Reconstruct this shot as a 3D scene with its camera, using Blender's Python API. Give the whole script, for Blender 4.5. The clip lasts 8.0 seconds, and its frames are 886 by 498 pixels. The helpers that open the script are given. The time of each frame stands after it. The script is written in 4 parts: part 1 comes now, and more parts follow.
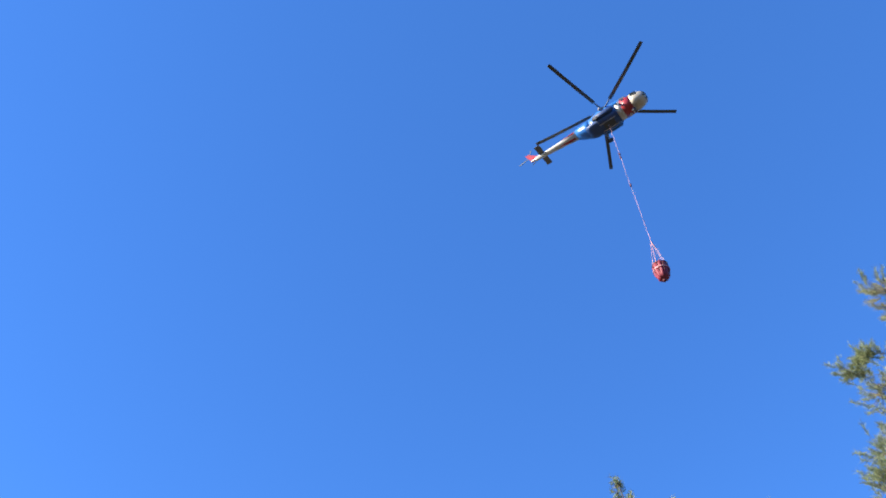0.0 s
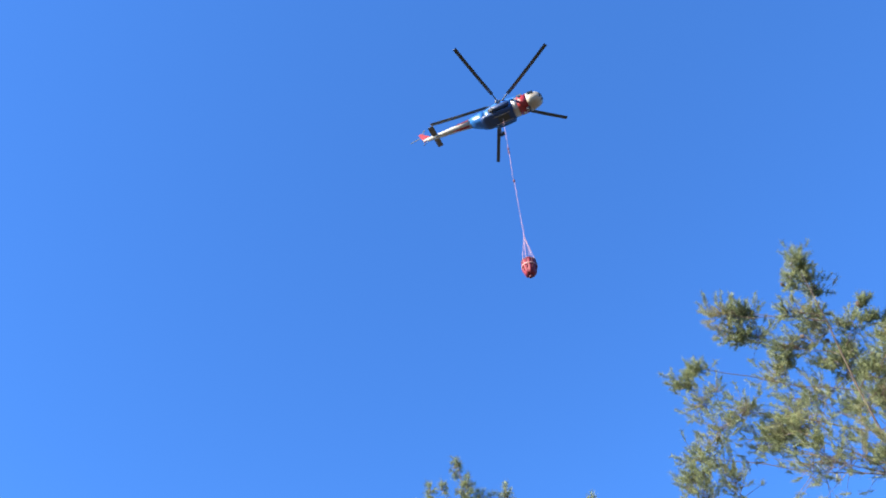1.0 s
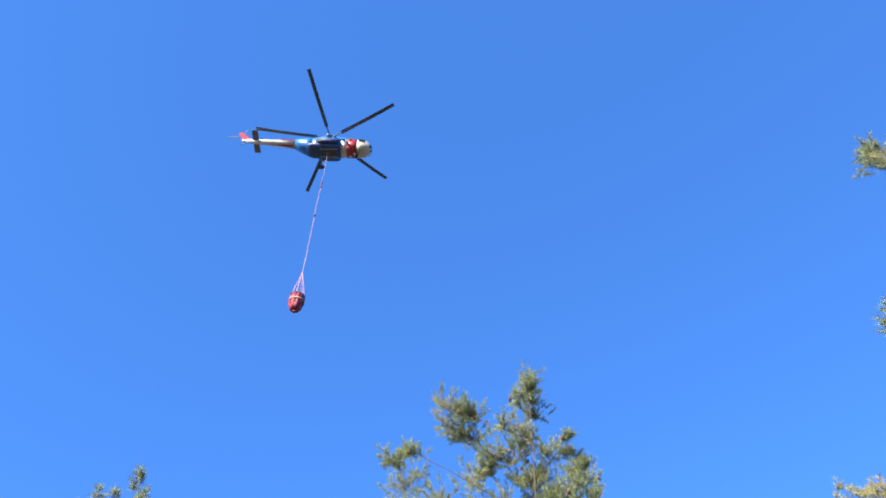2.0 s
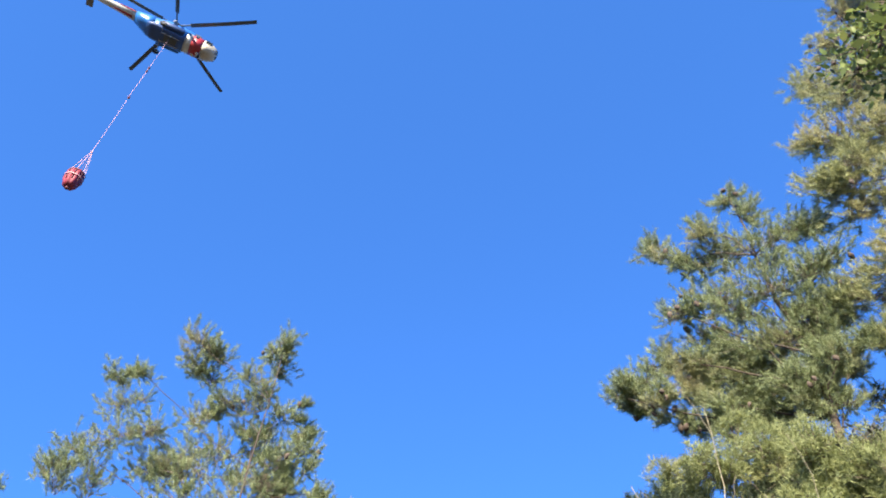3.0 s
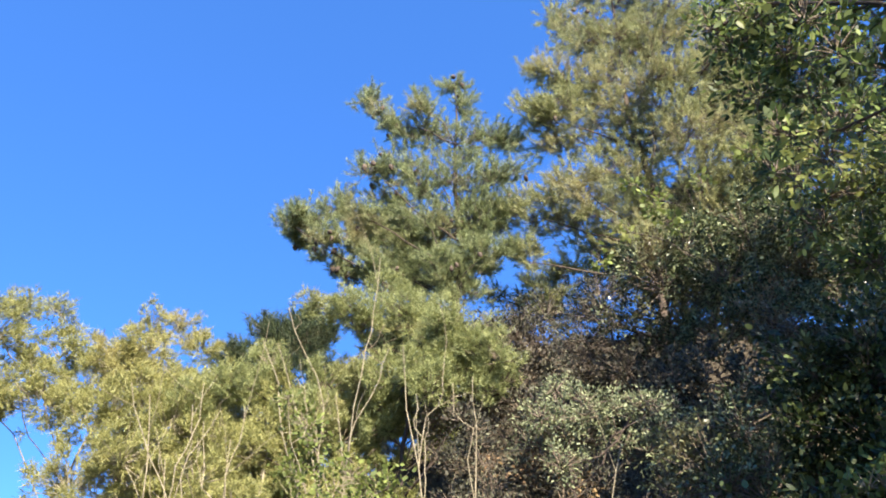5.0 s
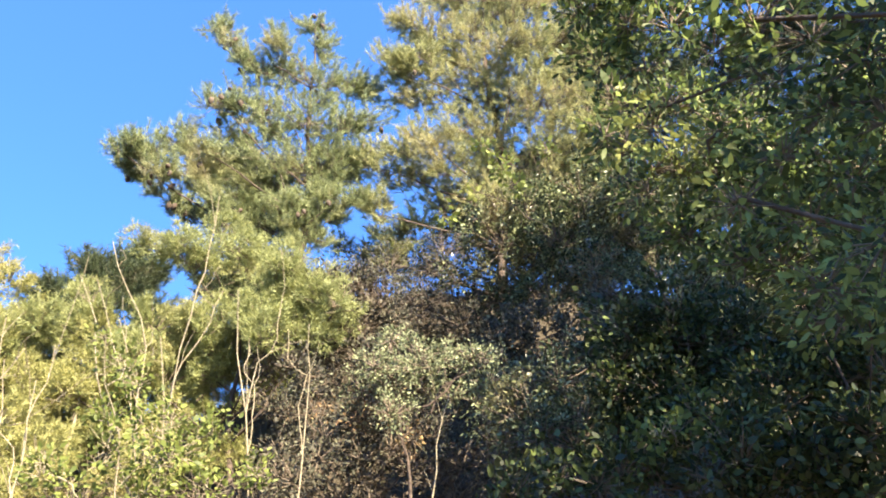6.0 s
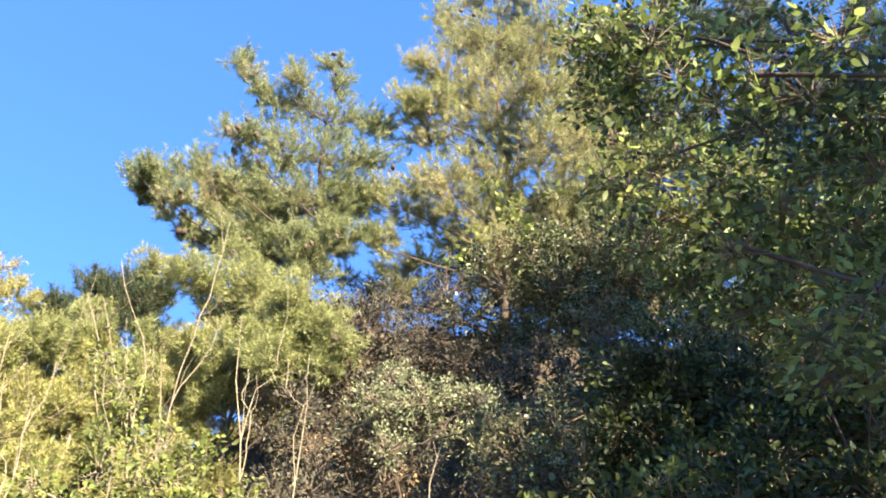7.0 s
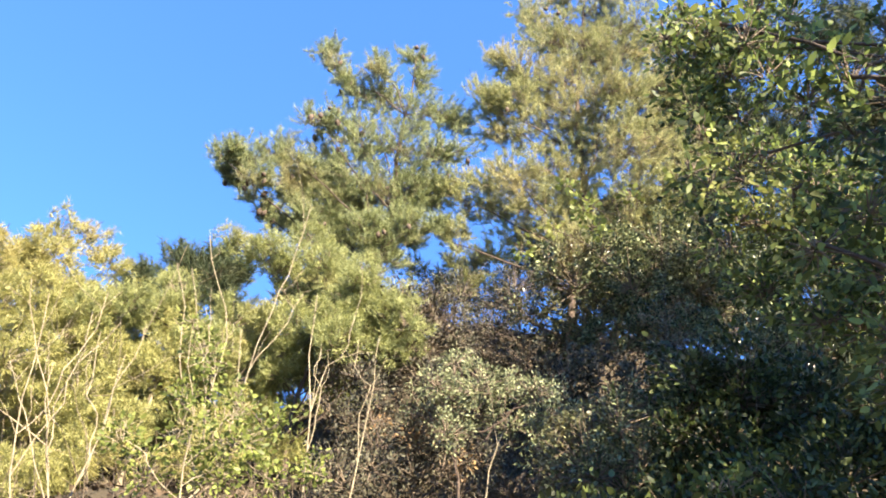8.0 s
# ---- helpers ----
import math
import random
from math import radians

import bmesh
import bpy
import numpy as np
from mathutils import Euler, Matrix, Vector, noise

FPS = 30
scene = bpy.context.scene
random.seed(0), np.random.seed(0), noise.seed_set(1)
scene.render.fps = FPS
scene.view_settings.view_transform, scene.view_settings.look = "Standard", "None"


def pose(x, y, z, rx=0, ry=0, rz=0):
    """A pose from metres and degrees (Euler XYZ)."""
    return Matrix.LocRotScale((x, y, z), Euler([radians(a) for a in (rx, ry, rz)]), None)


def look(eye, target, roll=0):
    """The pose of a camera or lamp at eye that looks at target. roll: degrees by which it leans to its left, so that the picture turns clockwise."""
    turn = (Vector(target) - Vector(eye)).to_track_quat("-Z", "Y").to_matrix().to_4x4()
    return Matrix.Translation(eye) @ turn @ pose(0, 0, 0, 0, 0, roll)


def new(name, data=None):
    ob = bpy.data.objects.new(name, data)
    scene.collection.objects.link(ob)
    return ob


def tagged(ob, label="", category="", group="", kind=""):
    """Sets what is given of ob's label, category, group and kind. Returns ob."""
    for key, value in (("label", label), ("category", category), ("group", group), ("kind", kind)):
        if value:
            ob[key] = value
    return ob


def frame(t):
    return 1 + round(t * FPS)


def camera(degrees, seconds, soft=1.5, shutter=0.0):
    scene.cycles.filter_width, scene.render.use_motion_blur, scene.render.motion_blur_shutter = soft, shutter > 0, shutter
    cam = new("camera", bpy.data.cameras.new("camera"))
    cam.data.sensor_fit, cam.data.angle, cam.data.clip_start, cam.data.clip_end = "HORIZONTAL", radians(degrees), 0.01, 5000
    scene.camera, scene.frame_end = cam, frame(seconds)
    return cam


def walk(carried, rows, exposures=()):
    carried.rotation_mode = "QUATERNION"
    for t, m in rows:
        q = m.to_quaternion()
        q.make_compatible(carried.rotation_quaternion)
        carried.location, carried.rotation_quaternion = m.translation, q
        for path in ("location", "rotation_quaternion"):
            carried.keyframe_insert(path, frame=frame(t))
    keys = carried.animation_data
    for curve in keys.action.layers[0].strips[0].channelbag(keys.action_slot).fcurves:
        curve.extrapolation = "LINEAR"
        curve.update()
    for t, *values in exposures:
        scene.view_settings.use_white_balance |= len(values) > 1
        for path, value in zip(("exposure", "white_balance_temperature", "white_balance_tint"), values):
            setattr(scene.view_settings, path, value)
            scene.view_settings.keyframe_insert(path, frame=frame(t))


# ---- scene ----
import itertools

cam = camera(65.0, 8.0, soft=1.85)
walk(cam, [
    (0.0, pose(0.410, -0.050, 1.540, 139.86, 0.05, 108.75)),
    (0.2, pose(0.410, -0.050, 1.540, 139.25, 0.45, 107.75)),
    (0.5, pose(0.410, -0.050, 1.540, 138.19, 0.91, 105.02)),
    (1.0, pose(0.410, -0.050, 1.540, 137.50, 1.89, 95.56)),
    (1.5, pose(0.410, -0.050, 1.540, 139.34, 1.42, 81.00)),
    (1.7, pose(0.410, -0.050, 1.540, 139.90, 1.30, 75.63)),
    (2.8, pose(0.404, -0.054, 1.520, 139.57, -0.41, 46.04)),
    (3.0, pose(0.428, -0.034, 1.565, 138.09, -0.54, 41.26)),
    (3.5, pose(0.390, 0.094, 1.626, 134.21, -0.77, 29.49)),
    (4.0, pose(0.227, 0.151, 1.645, 132.32, -0.44, 21.03)),
    (4.2, pose(0.144, 0.174, 1.658, 130.09, 0.23, 17.91)),
    (5.3, pose(-0.073, -0.080, 1.650, 122.94, 0.17, 2.93)),
    (5.5, pose(-0.065, -0.042, 1.665, 122.11, 1.02, 0.25)),
    (6.0, pose(-0.008, 0.029, 1.648, 119.97, 2.74, -5.85)),
    (6.5, pose(-0.007, 0.045, 1.624, 121.27, 2.10, -7.85)),
    (7.0, pose(-0.000, 0.000, 1.600, 123.26, -0.10, -6.99)),
    (7.5, pose(-0.013, -0.075, 1.534, 123.08, -3.10, -5.90)),
    (8.0, pose(-0.057, -0.061, 1.486, 122.90, -6.13, -4.36)),
], exposures=[(0.0, 1.46, 6500, 10), (1.5, 1.66, 6500, 10), (3.0, 1.76, 6500, 10), (4.0, 1.74, 6550, 10),
                (5.5, 2.08, 6900, 11), (6.2, 2.46, 7400, 12), (8.0, 2.38, 7450, 13)])

# ---- light ----
SUN_AZ, SUN_EL = radians(153), radians(30)
world = bpy.data.worlds.new("sky")
scene.world = world
world.use_nodes = True
wn = world.node_tree.nodes
sky = wn.new("ShaderNodeTexSky")
sky.sky_type = "NISHITA"
sky.sun_disc = False
sky.sun_elevation, sky.sun_rotation = SUN_EL, SUN_AZ
sky.altitude, sky.air_density, sky.dust_density, sky.ozone_density = 300, 1.0, 0.05, 4.0
wn["Background"].inputs["Strength"].default_value = 0.083
deep = wn.new("ShaderNodeMix")
deep.data_type, deep.blend_type = "RGBA", "MULTIPLY"
deep.inputs[0].default_value = 1.0
deep.inputs[7].default_value = (0.44, 0.85, 1.42, 1)
world.node_tree.links.new(sky.outputs[0], deep.inputs[6])
even = wn.new("ShaderNodeMix")
even.data_type = "RGBA"
even.inputs[0].default_value = 0.5
even.inputs[7].default_value = (0.33, 1.13, 3.45, 1)
world.node_tree.links.new(deep.outputs[2], even.inputs[6])
world.node_tree.links.new(even.outputs[2], wn["Background"].inputs["Color"])
sun_to = Vector((math.sin(SUN_AZ) * math.cos(SUN_EL), math.cos(SUN_AZ) * math.cos(SUN_EL), math.sin(SUN_EL)))
sun = new("sun", bpy.data.lights.new("sun", "SUN"))
sun.data.energy, sun.data.angle, sun.data.color = 5.0, radians(0.5), (1.0, 0.91, 0.76)
sun.matrix_world = look(sun_to * 200, (0, 0, 0))


# ---- materials ----
def material(name):
    m = bpy.data.materials.new(name)
    m.use_nodes = True
    t = m.node_tree
    return m, t.nodes, t.links, t.nodes["Principled BSDF"]


def ramp(nodes, stops):
    r = nodes.new("ShaderNodeValToRGB")
    for i, (at, c) in enumerate(stops):
        e = r.color_ramp.elements[i] if i < 2 else r.color_ramp.elements.new(at)
        e.position, e.color = at, (*c, 1)
    return r


def noise_node(nodes, links, scale, detail=4.0):
    c = nodes.new("ShaderNodeTexCoord")
    n = nodes.new("ShaderNodeTexNoise")
    n.inputs["Scale"].default_value, n.inputs["Detail"].default_value = scale, detail
    links.new(c.outputs["Object"], n.inputs["Vector"])
    return n


def foliage(name, dark, mid, light, dry, dry_share=0.5, through_light=0.3, rough=0.55, patch=0.8):
    """Leaves that differ one by one, in patches, with drier clumps among them."""
    m, n, l, p = material(name)
    geo = n.new("ShaderNodeNewGeometry")
    leaf = ramp(n, [(0.15, dark), (1.0, light), (0.62, mid)])
    l.new(geo.outputs["Random Per Island"], leaf.inputs[0])
    big = noise_node(n, l, patch, 3.0)
    pick = ramp(n, [(max(0.02, 0.72 - 0.5 * dry_share), (0, 0, 0)), (0.78, (1, 1, 1))])
    l.new(big.outputs["Fac"], pick.inputs[0])
    mix = n.new("ShaderNodeMix")
    mix.data_type = "RGBA"
    l.new(pick.outputs["Color"], mix.inputs[0])
    l.new(leaf.outputs["Color"], mix.inputs[6])
    mix.inputs[7].default_value = (*dry, 1)
    l.new(mix.outputs[2], p.inputs["Base Color"])
    p.inputs["Roughness"].default_value = rough
    p.inputs["Specular IOR Level"].default_value = 0.35
    tr = n.new("ShaderNodeBsdfTranslucent")
    l.new(mix.outputs[2], tr.inputs["Color"])
    sh = n.new("ShaderNodeMixShader")
    sh.inputs[0].default_value = through_light
    l.new(p.outputs[0], sh.inputs[1])
    l.new(tr.outputs[0], sh.inputs[2])
    l.new(sh.outputs[0], n["Material Output"].inputs["Surface"])
    return m


def bark(name, a, b, scale=9.0):
    m, n, l, p = material(name)
    t = noise_node(n, l, scale, 8.0)
    r = ramp(n, [(0.3, a), (0.7, b)])
    l.new(t.outputs["Fac"], r.inputs[0])
    l.new(r.outputs["Color"], p.inputs["Base Color"])
    p.inputs["Roughness"].default_value = 0.9
    bump = n.new("ShaderNodeBump")
    bump.inputs["Strength"].default_value, bump.inputs["Distance"].default_value = 0.8, 0.02
    fine = noise_node(n, l, scale * 4, 6.0)
    l.new(fine.outputs["Fac"], bump.inputs["Height"])
    l.new(bump.outputs[0], p.inputs["Normal"])
    return m


def paint(name, colour, rough=0.35, metal=0.0, worn=0.12):
    """Painted or bare metal with grime streaks and small scuffs."""
    m, n, l, p = material(name)
    t = noise_node(n, l, 1.3, 8.0)
    dirt = tuple(c * 0.62 + 0.012 for c in colour)
    r = ramp(n, [(0.5 - worn * 1.5, dirt), (0.62, colour)])
    l.new(t.outputs["Fac"], r.inputs[0])
    l.new(r.outputs["Color"], p.inputs["Base Color"])
    f = noise_node(n, l, 14.0, 5.0)
    rr = ramp(n, [(0.3, (rough * 0.8,) * 3), (0.8, (min(1, rough * 1.5),) * 3)])
    l.new(f.outputs["Fac"], rr.inputs[0])
    l.new(rr.outputs["Color"], p.inputs["Roughness"])
    p.inputs["Metallic"].default_value = metal
    return m


PINE = foliage("pine_needles", (0.085, 0.105, 0.05), (0.275, 0.32, 0.15), (0.51, 0.56, 0.285), (0.41, 0.37, 0.20), 0.3, 0.42)
# Yellower copy of the pine needles with sunlight put into the colour.
PINE_WARM = foliage("sun_toned_pine_needles", (0.13, 0.145, 0.065), (0.375, 0.39, 0.175), (0.57, 0.585, 0.29), (0.45, 0.385, 0.20), 0.4, 0.42)
# Shaded copy of the pine needles: darkness of the wood set by colour.
PINE_SHADE_TONE = foliage("shade_toned_pine_needles", (0.03, 0.045, 0.025), (0.06, 0.085, 0.04), (0.11, 0.13, 0.06), (0.12, 0.10, 0.05), 0.3, 0.25)
JUNI = foliage("juniper_sprays", (0.16, 0.185, 0.07), (0.285, 0.31, 0.125), (0.43, 0.45, 0.20), (0.36, 0.315, 0.14), 0.35, 0.36)
GOLD = foliage("yellowing_shrub_leaves", (0.185, 0.19, 0.065), (0.33, 0.325, 0.115), (0.46, 0.45, 0.19), (0.38, 0.31, 0.13), 0.4, 0.35)
BROAD = foliage("broad_glossy_leaves", (0.04, 0.06, 0.022), (0.115, 0.16, 0.045), (0.31, 0.39, 0.115), (0.30, 0.31, 0.09), 0.3, 0.45, 0.5, 1.4)
# Scrub greens with much of the bank's shade mixed into the tones.
SCRUBBY = foliage("shade_toned_scrub_leaves", (0.022, 0.036, 0.016), (0.05, 0.07, 0.02), (0.15, 0.19, 0.06), (0.08, 0.07, 0.035), 0.35, 0.3, 0.45, 1.2)
SILVER = foliage("pale_silvery_leaves", (0.10, 0.12, 0.062), (0.22, 0.25, 0.13), (0.37, 0.39, 0.225), (0.26, 0.20, 0.10), 0.3, 0.25, 0.68)
FRESH = foliage("fresh_green_leaves", (0.10, 0.13, 0.035), (0.19, 0.23, 0.06), (0.28, 0.33, 0.09), (0.26, 0.25, 0.08), 0.3, 0.4)
# Lit copy of the broad leaves: their sunlight is part of the colour.
SUNNY = foliage("sun_toned_broad_leaves", (0.08, 0.12, 0.03), (0.24, 0.30, 0.075), (0.45, 0.51, 0.16), (0.38, 0.41, 0.12), 0.3, 0.5, 0.5)
# Dry brown thicket leaves; the shade under the pines is put into the colour.
THICK = foliage("dry_shade_toned_leaves", (0.032, 0.030, 0.023), (0.068, 0.066, 0.044), (0.19, 0.19, 0.12), (0.10, 0.064, 0.046), 0.4, 0.2, 0.7)
# Shade darkens the base tone here; the palest leaves carry painted glints.
DIM = foliage("shade_and_glint_leaves", (0.034, 0.048, 0.022), (0.09, 0.115, 0.052), (0.36, 0.40, 0.21), (0.18, 0.13, 0.07), 0.35, 0.3, 0.32, 1.1)
LITTER = foliage("fallen_leaves", (0.03, 0.02, 0.014), (0.065, 0.043, 0.027), (0.14, 0.10, 0.06), (0.05, 0.042, 0.027), 0.4, 0.1, 0.8)
RUST = foliage("dry_rusty_leaves", (0.10, 0.055, 0.028), (0.24, 0.14, 0.065), (0.42, 0.30, 0.15), (0.30, 0.24, 0.10), 0.45, 0.25)
BARK = bark("brown_bark", (0.04, 0.03, 0.024), (0.12, 0.085, 0.062))
TWIG = bark("twig_bark", (0.10, 0.08, 0.06), (0.22, 0.17, 0.12), 20)
PALE = bark("pale_bare_wood", (0.18, 0.15, 0.10), (0.34, 0.29, 0.195), 16)

BLUE = paint("blue_aircraft_paint", (0.02, 0.16, 0.50))
NAVY = paint("dark_belly_paint", (0.018, 0.06, 0.19), 0.45)
RED = paint("red_aircraft_paint", (0.36, 0.025, 0.03))
WHITE = paint("white_aircraft_paint", (0.58, 0.56, 0.51))
CREAM = paint("cream_nose_paint", (0.50, 0.45, 0.36))
GREY = paint("dark_grey_rotor", (0.06, 0.07, 0.075), 0.5)
METAL = paint("grey_metal", (0.22, 0.22, 0.23), 0.4, 0.7)
RUBBER = paint("black_rubber", (0.02, 0.02, 0.02), 0.8)
FABRIC = paint("red_coated_fabric", (0.24, 0.012, 0.03), 0.6, 0.0, 0.2)
WEB = paint("dark_webbing", (0.12, 0.02, 0.03), 0.8)
ROPE = paint("pale_pink_rope", (0.62, 0.34, 0.34), 0.8)
GLASS, gn, gl, gp = material("cockpit_glass")
gp.inputs["Base Color"].default_value = (0.02, 0.025, 0.03, 1)
gp.inputs["Roughness"].default_value, gp.inputs["IOR"].default_value = 0.06, 1.5

SOIL, sn, sl, sp = material("dry_soil_with_litter")
s1, s2 = noise_node(sn, sl, 1.1, 6.0), noise_node(sn, sl, 26.0, 8.0)
sr = ramp(sn, [(0.3, (0.025, 0.019, 0.013)), (0.7, (0.08, 0.056, 0.034)), (0.5, (0.048, 0.034, 0.022))])
sm = sn.new("ShaderNodeMath")
sm.operation = "MULTIPLY_ADD"
sm.inputs[1].default_value, sm.inputs[2].default_value = 0.6, 0.2
sl.new(s2.outputs["Fac"], sm.inputs[0])
sl.new(sm.outputs[0], sr.inputs[0])
sx = sn.new("ShaderNodeMix")
sx.data_type = "RGBA"
sl.new(s1.outputs["Fac"], sx.inputs[0])
sl.new(sr.outputs["Color"], sx.inputs[6])
sx.inputs[7].default_value = (0.055, 0.047, 0.025, 1)
sl.new(sx.outputs[2], sp.inputs["Base Color"])
sp.inputs["Roughness"].default_value = 0.95
sb = sn.new("ShaderNodeBump")
sb.inputs["Distance"].default_value = 0.04
sl.new(s2.outputs["Fac"], sb.inputs["Height"])
sl.new(sb.outputs[0], sp.inputs["Normal"])


# ---- building tools ----
def part(name, bm, mat, parent=None, label=""):
    me = bpy.data.meshes.new(name)
    bm.to_mesh(me)
    bm.free()
    me.materials.append(mat)
    ob = new(name, me)
    ob.parent = parent
    return tagged(ob, label)


def arrays(name, verts, faces, mat, parent=None, label="", smooth=False):
    """One mesh object from arrays of corners and equal-sided faces."""
    me = bpy.data.meshes.new(name)
    verts, faces = np.asarray(verts, dtype=np.float32), np.asarray(faces, dtype=np.int32)
    me.vertices.add(len(verts))
    me.vertices.foreach_set("co", verts.ravel())
    me.loops.add(faces.size)
    me.loops.foreach_set("vertex_index", faces.ravel())
    me.polygons.add(len(faces))
    me.polygons.foreach_set("loop_start", np.arange(0, faces.size, faces.shape[1], dtype=np.int32))
    me.update(calc_edges=True)
    if smooth:
        me.shade_smooth()
    me.materials.append(mat)
    ob = new(name, me)
    ob.parent = parent
    return tagged(ob, label)


def unit(a):
    return a / np.maximum(np.linalg.norm(a, axis=-1, keepdims=True), 1e-9)


def tubes(starts, ends, r0, r1, sides=4):
    """Many straight tapered twigs at once."""
    a, b = np.asarray(starts), np.asarray(ends)
    d = unit(b - a)
    s = unit(np.cross(d, np.where(np.abs(d[:, 2:3]) > 0.9, [[1.0, 0, 0]], [[0, 0, 1.0]])))
    u = np.cross(d, s)
    ang = np.arange(sides) * 2 * math.pi / sides
    ring = s[:, None] * np.cos(ang)[None, :, None] + u[:, None] * np.sin(ang)[None, :, None]
    r0, r1 = np.broadcast_to(r0, len(a)), np.broadcast_to(r1, len(a))
    v = np.concatenate([a[:, None] + ring * r0[:, None, None], b[:, None] + ring * r1[:, None, None]], axis=1)
    k = np.arange(sides)
    f = np.stack([k, (k + 1) % sides, (k + 1) % sides + sides, k + sides], axis=1)
    faces = f[None] + (np.arange(len(a)) * 2 * sides)[:, None, None]
    return v.reshape(-1, 3), faces.reshape(-1, 4)


def pipe(points, radii, sides=7):
    """A bent tapered limb through the points."""
    p = np.asarray(points, dtype=float)
    v, f = [], []
    side = np.array([1.0, 0.2, 0.1])
    for i in range(len(p)):
        d = unit(p[min(i + 1, len(p) - 1)] - p[max(i - 1, 0)])
        s = unit(np.cross(d, side))
        u = np.cross(d, s)
        for k in range(sides):
            a = 2 * math.pi * k / sides
            v.append(p[i] + (s * math.cos(a) + u * math.sin(a)) * radii[i] * (1 + 0.12 * math.sin(3 * a + i)))
    for i in range(len(p) - 1):
        for k in range(sides):
            f.append((i * sides + k, i * sides + (k + 1) % sides, (i + 1) * sides + (k + 1) % sides, (i + 1) * sides + k))
    return v, f


def bend(rng, a, b, n, sway):
    """Points of an uneven line from a to b."""
    a, b = np.asarray(a, float), np.asarray(b, float)
    t = np.linspace(0, 1, n)[:, None]
    w = rng.normal(0, sway, (n, 3))
    w = (np.roll(w, 1, 0) + 1.4 * w + np.roll(w, -1, 0)) / 2 * np.sin(np.pi * t)
    return a + (b - a) * t + w


def sprigs(rng, clumps, per_m2, shell=0.5, flat=0.85, sub=(0.05, 0.12), many=60, stray=0.16):
    """Places and ways of shoots in uneven clumps of small tufts, and the twigs that carry them."""
    pos, way, t0, t1 = [], [], [], []
    for x, y, z, r in clumps:
        c = np.array((x, y, z))
        m = int(10 + many * r)
        n = max(30, int(per_m2 * r * r))
        dirs = unit(rng.normal(size=(m, 3)))
        reach = r * rng.uniform(0.03, 1, m) ** 0.36 * np.where(rng.uniform(size=m) < stray, rng.uniform(1.05, 1.45, m), 1.0)
        lean = unit(rng.normal(size=3)) * 0.25
        cen = c + (dirs + lean) * reach[:, None] * (1, 1, flat)
        rad = rng.uniform(*sub, m)
        t0.append(c[None] + (cen - c) * 0.25 - (0, 0, 0.2 * r))
        t1.append(cen)
        w = rad ** 2
        who = rng.choice(m, n, p=w / w.sum())
        out = unit(rng.normal(size=(n, 3)))
        p = cen[who] + out * (rad[who] * rng.uniform(0, 1, n) ** shell)[:, None]
        pos.append(p)
        stem = unit(cen - c + (0, 0, 0.3 * r))[who]
        way.append(unit(out * 0.5 + stem * 0.7 + (0, 0, 0.2) + rng.normal(0, 0.2, (n, 3))))
    return [np.concatenate(a) for a in (pos, way, t0, t1)]


def sprays(rng, clumps, lean, shoots, tuft=0.22, ring=7):
    """Pine boughs: side shoots along the end of a bough, turned up, each with a brush of needles at its tip."""
    pos, way, t0, t1 = [], [], [], []
    for x, y, z, r in clumps:
        c = np.array((x, y, z))
        out = c - lean * (z / lean[2])
        out = unit(unit(out * (1, 1, 0.15)) + (0, 0, rng.uniform(0.0, 0.7)) + rng.normal(0, 0.35, 3))
        n = int(10 + shoots * r)
        base = c + out * (rng.uniform(-1.0, 0.55, (n, 1)) * r) + rng.normal(0, 0.10 * r, (n, 3))
        side = unit(rng.normal(size=(n, 3)) * (1, 1, 0.75))
        d = unit(side + out * 0.55 + (0, 0, 0.25))
        tip = base + d * (r * rng.uniform(0.2, 1.3, (n, 1)))
        up = unit(d * 0.7 + np.array((0, 0, 0.45)) + rng.normal(0, 0.15, (n, 3)))
        t0.append(base)
        t1.append(tip)
        s = np.linspace(-0.55, 0.45, ring)
        size = tuft * rng.uniform(0.6, 1.25, (n, 1))
        pos.append((tip[:, None] + up[:, None] * (s[None, :] * size)[:, :, None]).reshape(-1, 3))
        way.append(np.repeat(up, ring, axis=0))
    return [np.concatenate(a) for a in (pos, way, t0, t1)]


def needles(rng, pos, way, k, length, width, splay=0.8):
    """Tufts of k thin needles round each shoot."""
    n = len(pos)
    d = unit(way[:, None] * 0.8 + unit(rng.normal(size=(n, k, 3))) * splay)
    base = pos[:, None] + way[:, None] * (rng.uniform(-0.5, 0.5, (n, k, 1)) * length * 0.7)
    ln = length * rng.uniform(0.55, 1.2, (n, k, 1))
    s = unit(np.cross(d, rng.normal(size=(n, k, 3)))) * width * 0.5
    v = np.stack([base - s, base + s, base + d * ln], axis=2).reshape(-1, 3)
    return v, np.arange(len(v)).reshape(-1, 3)


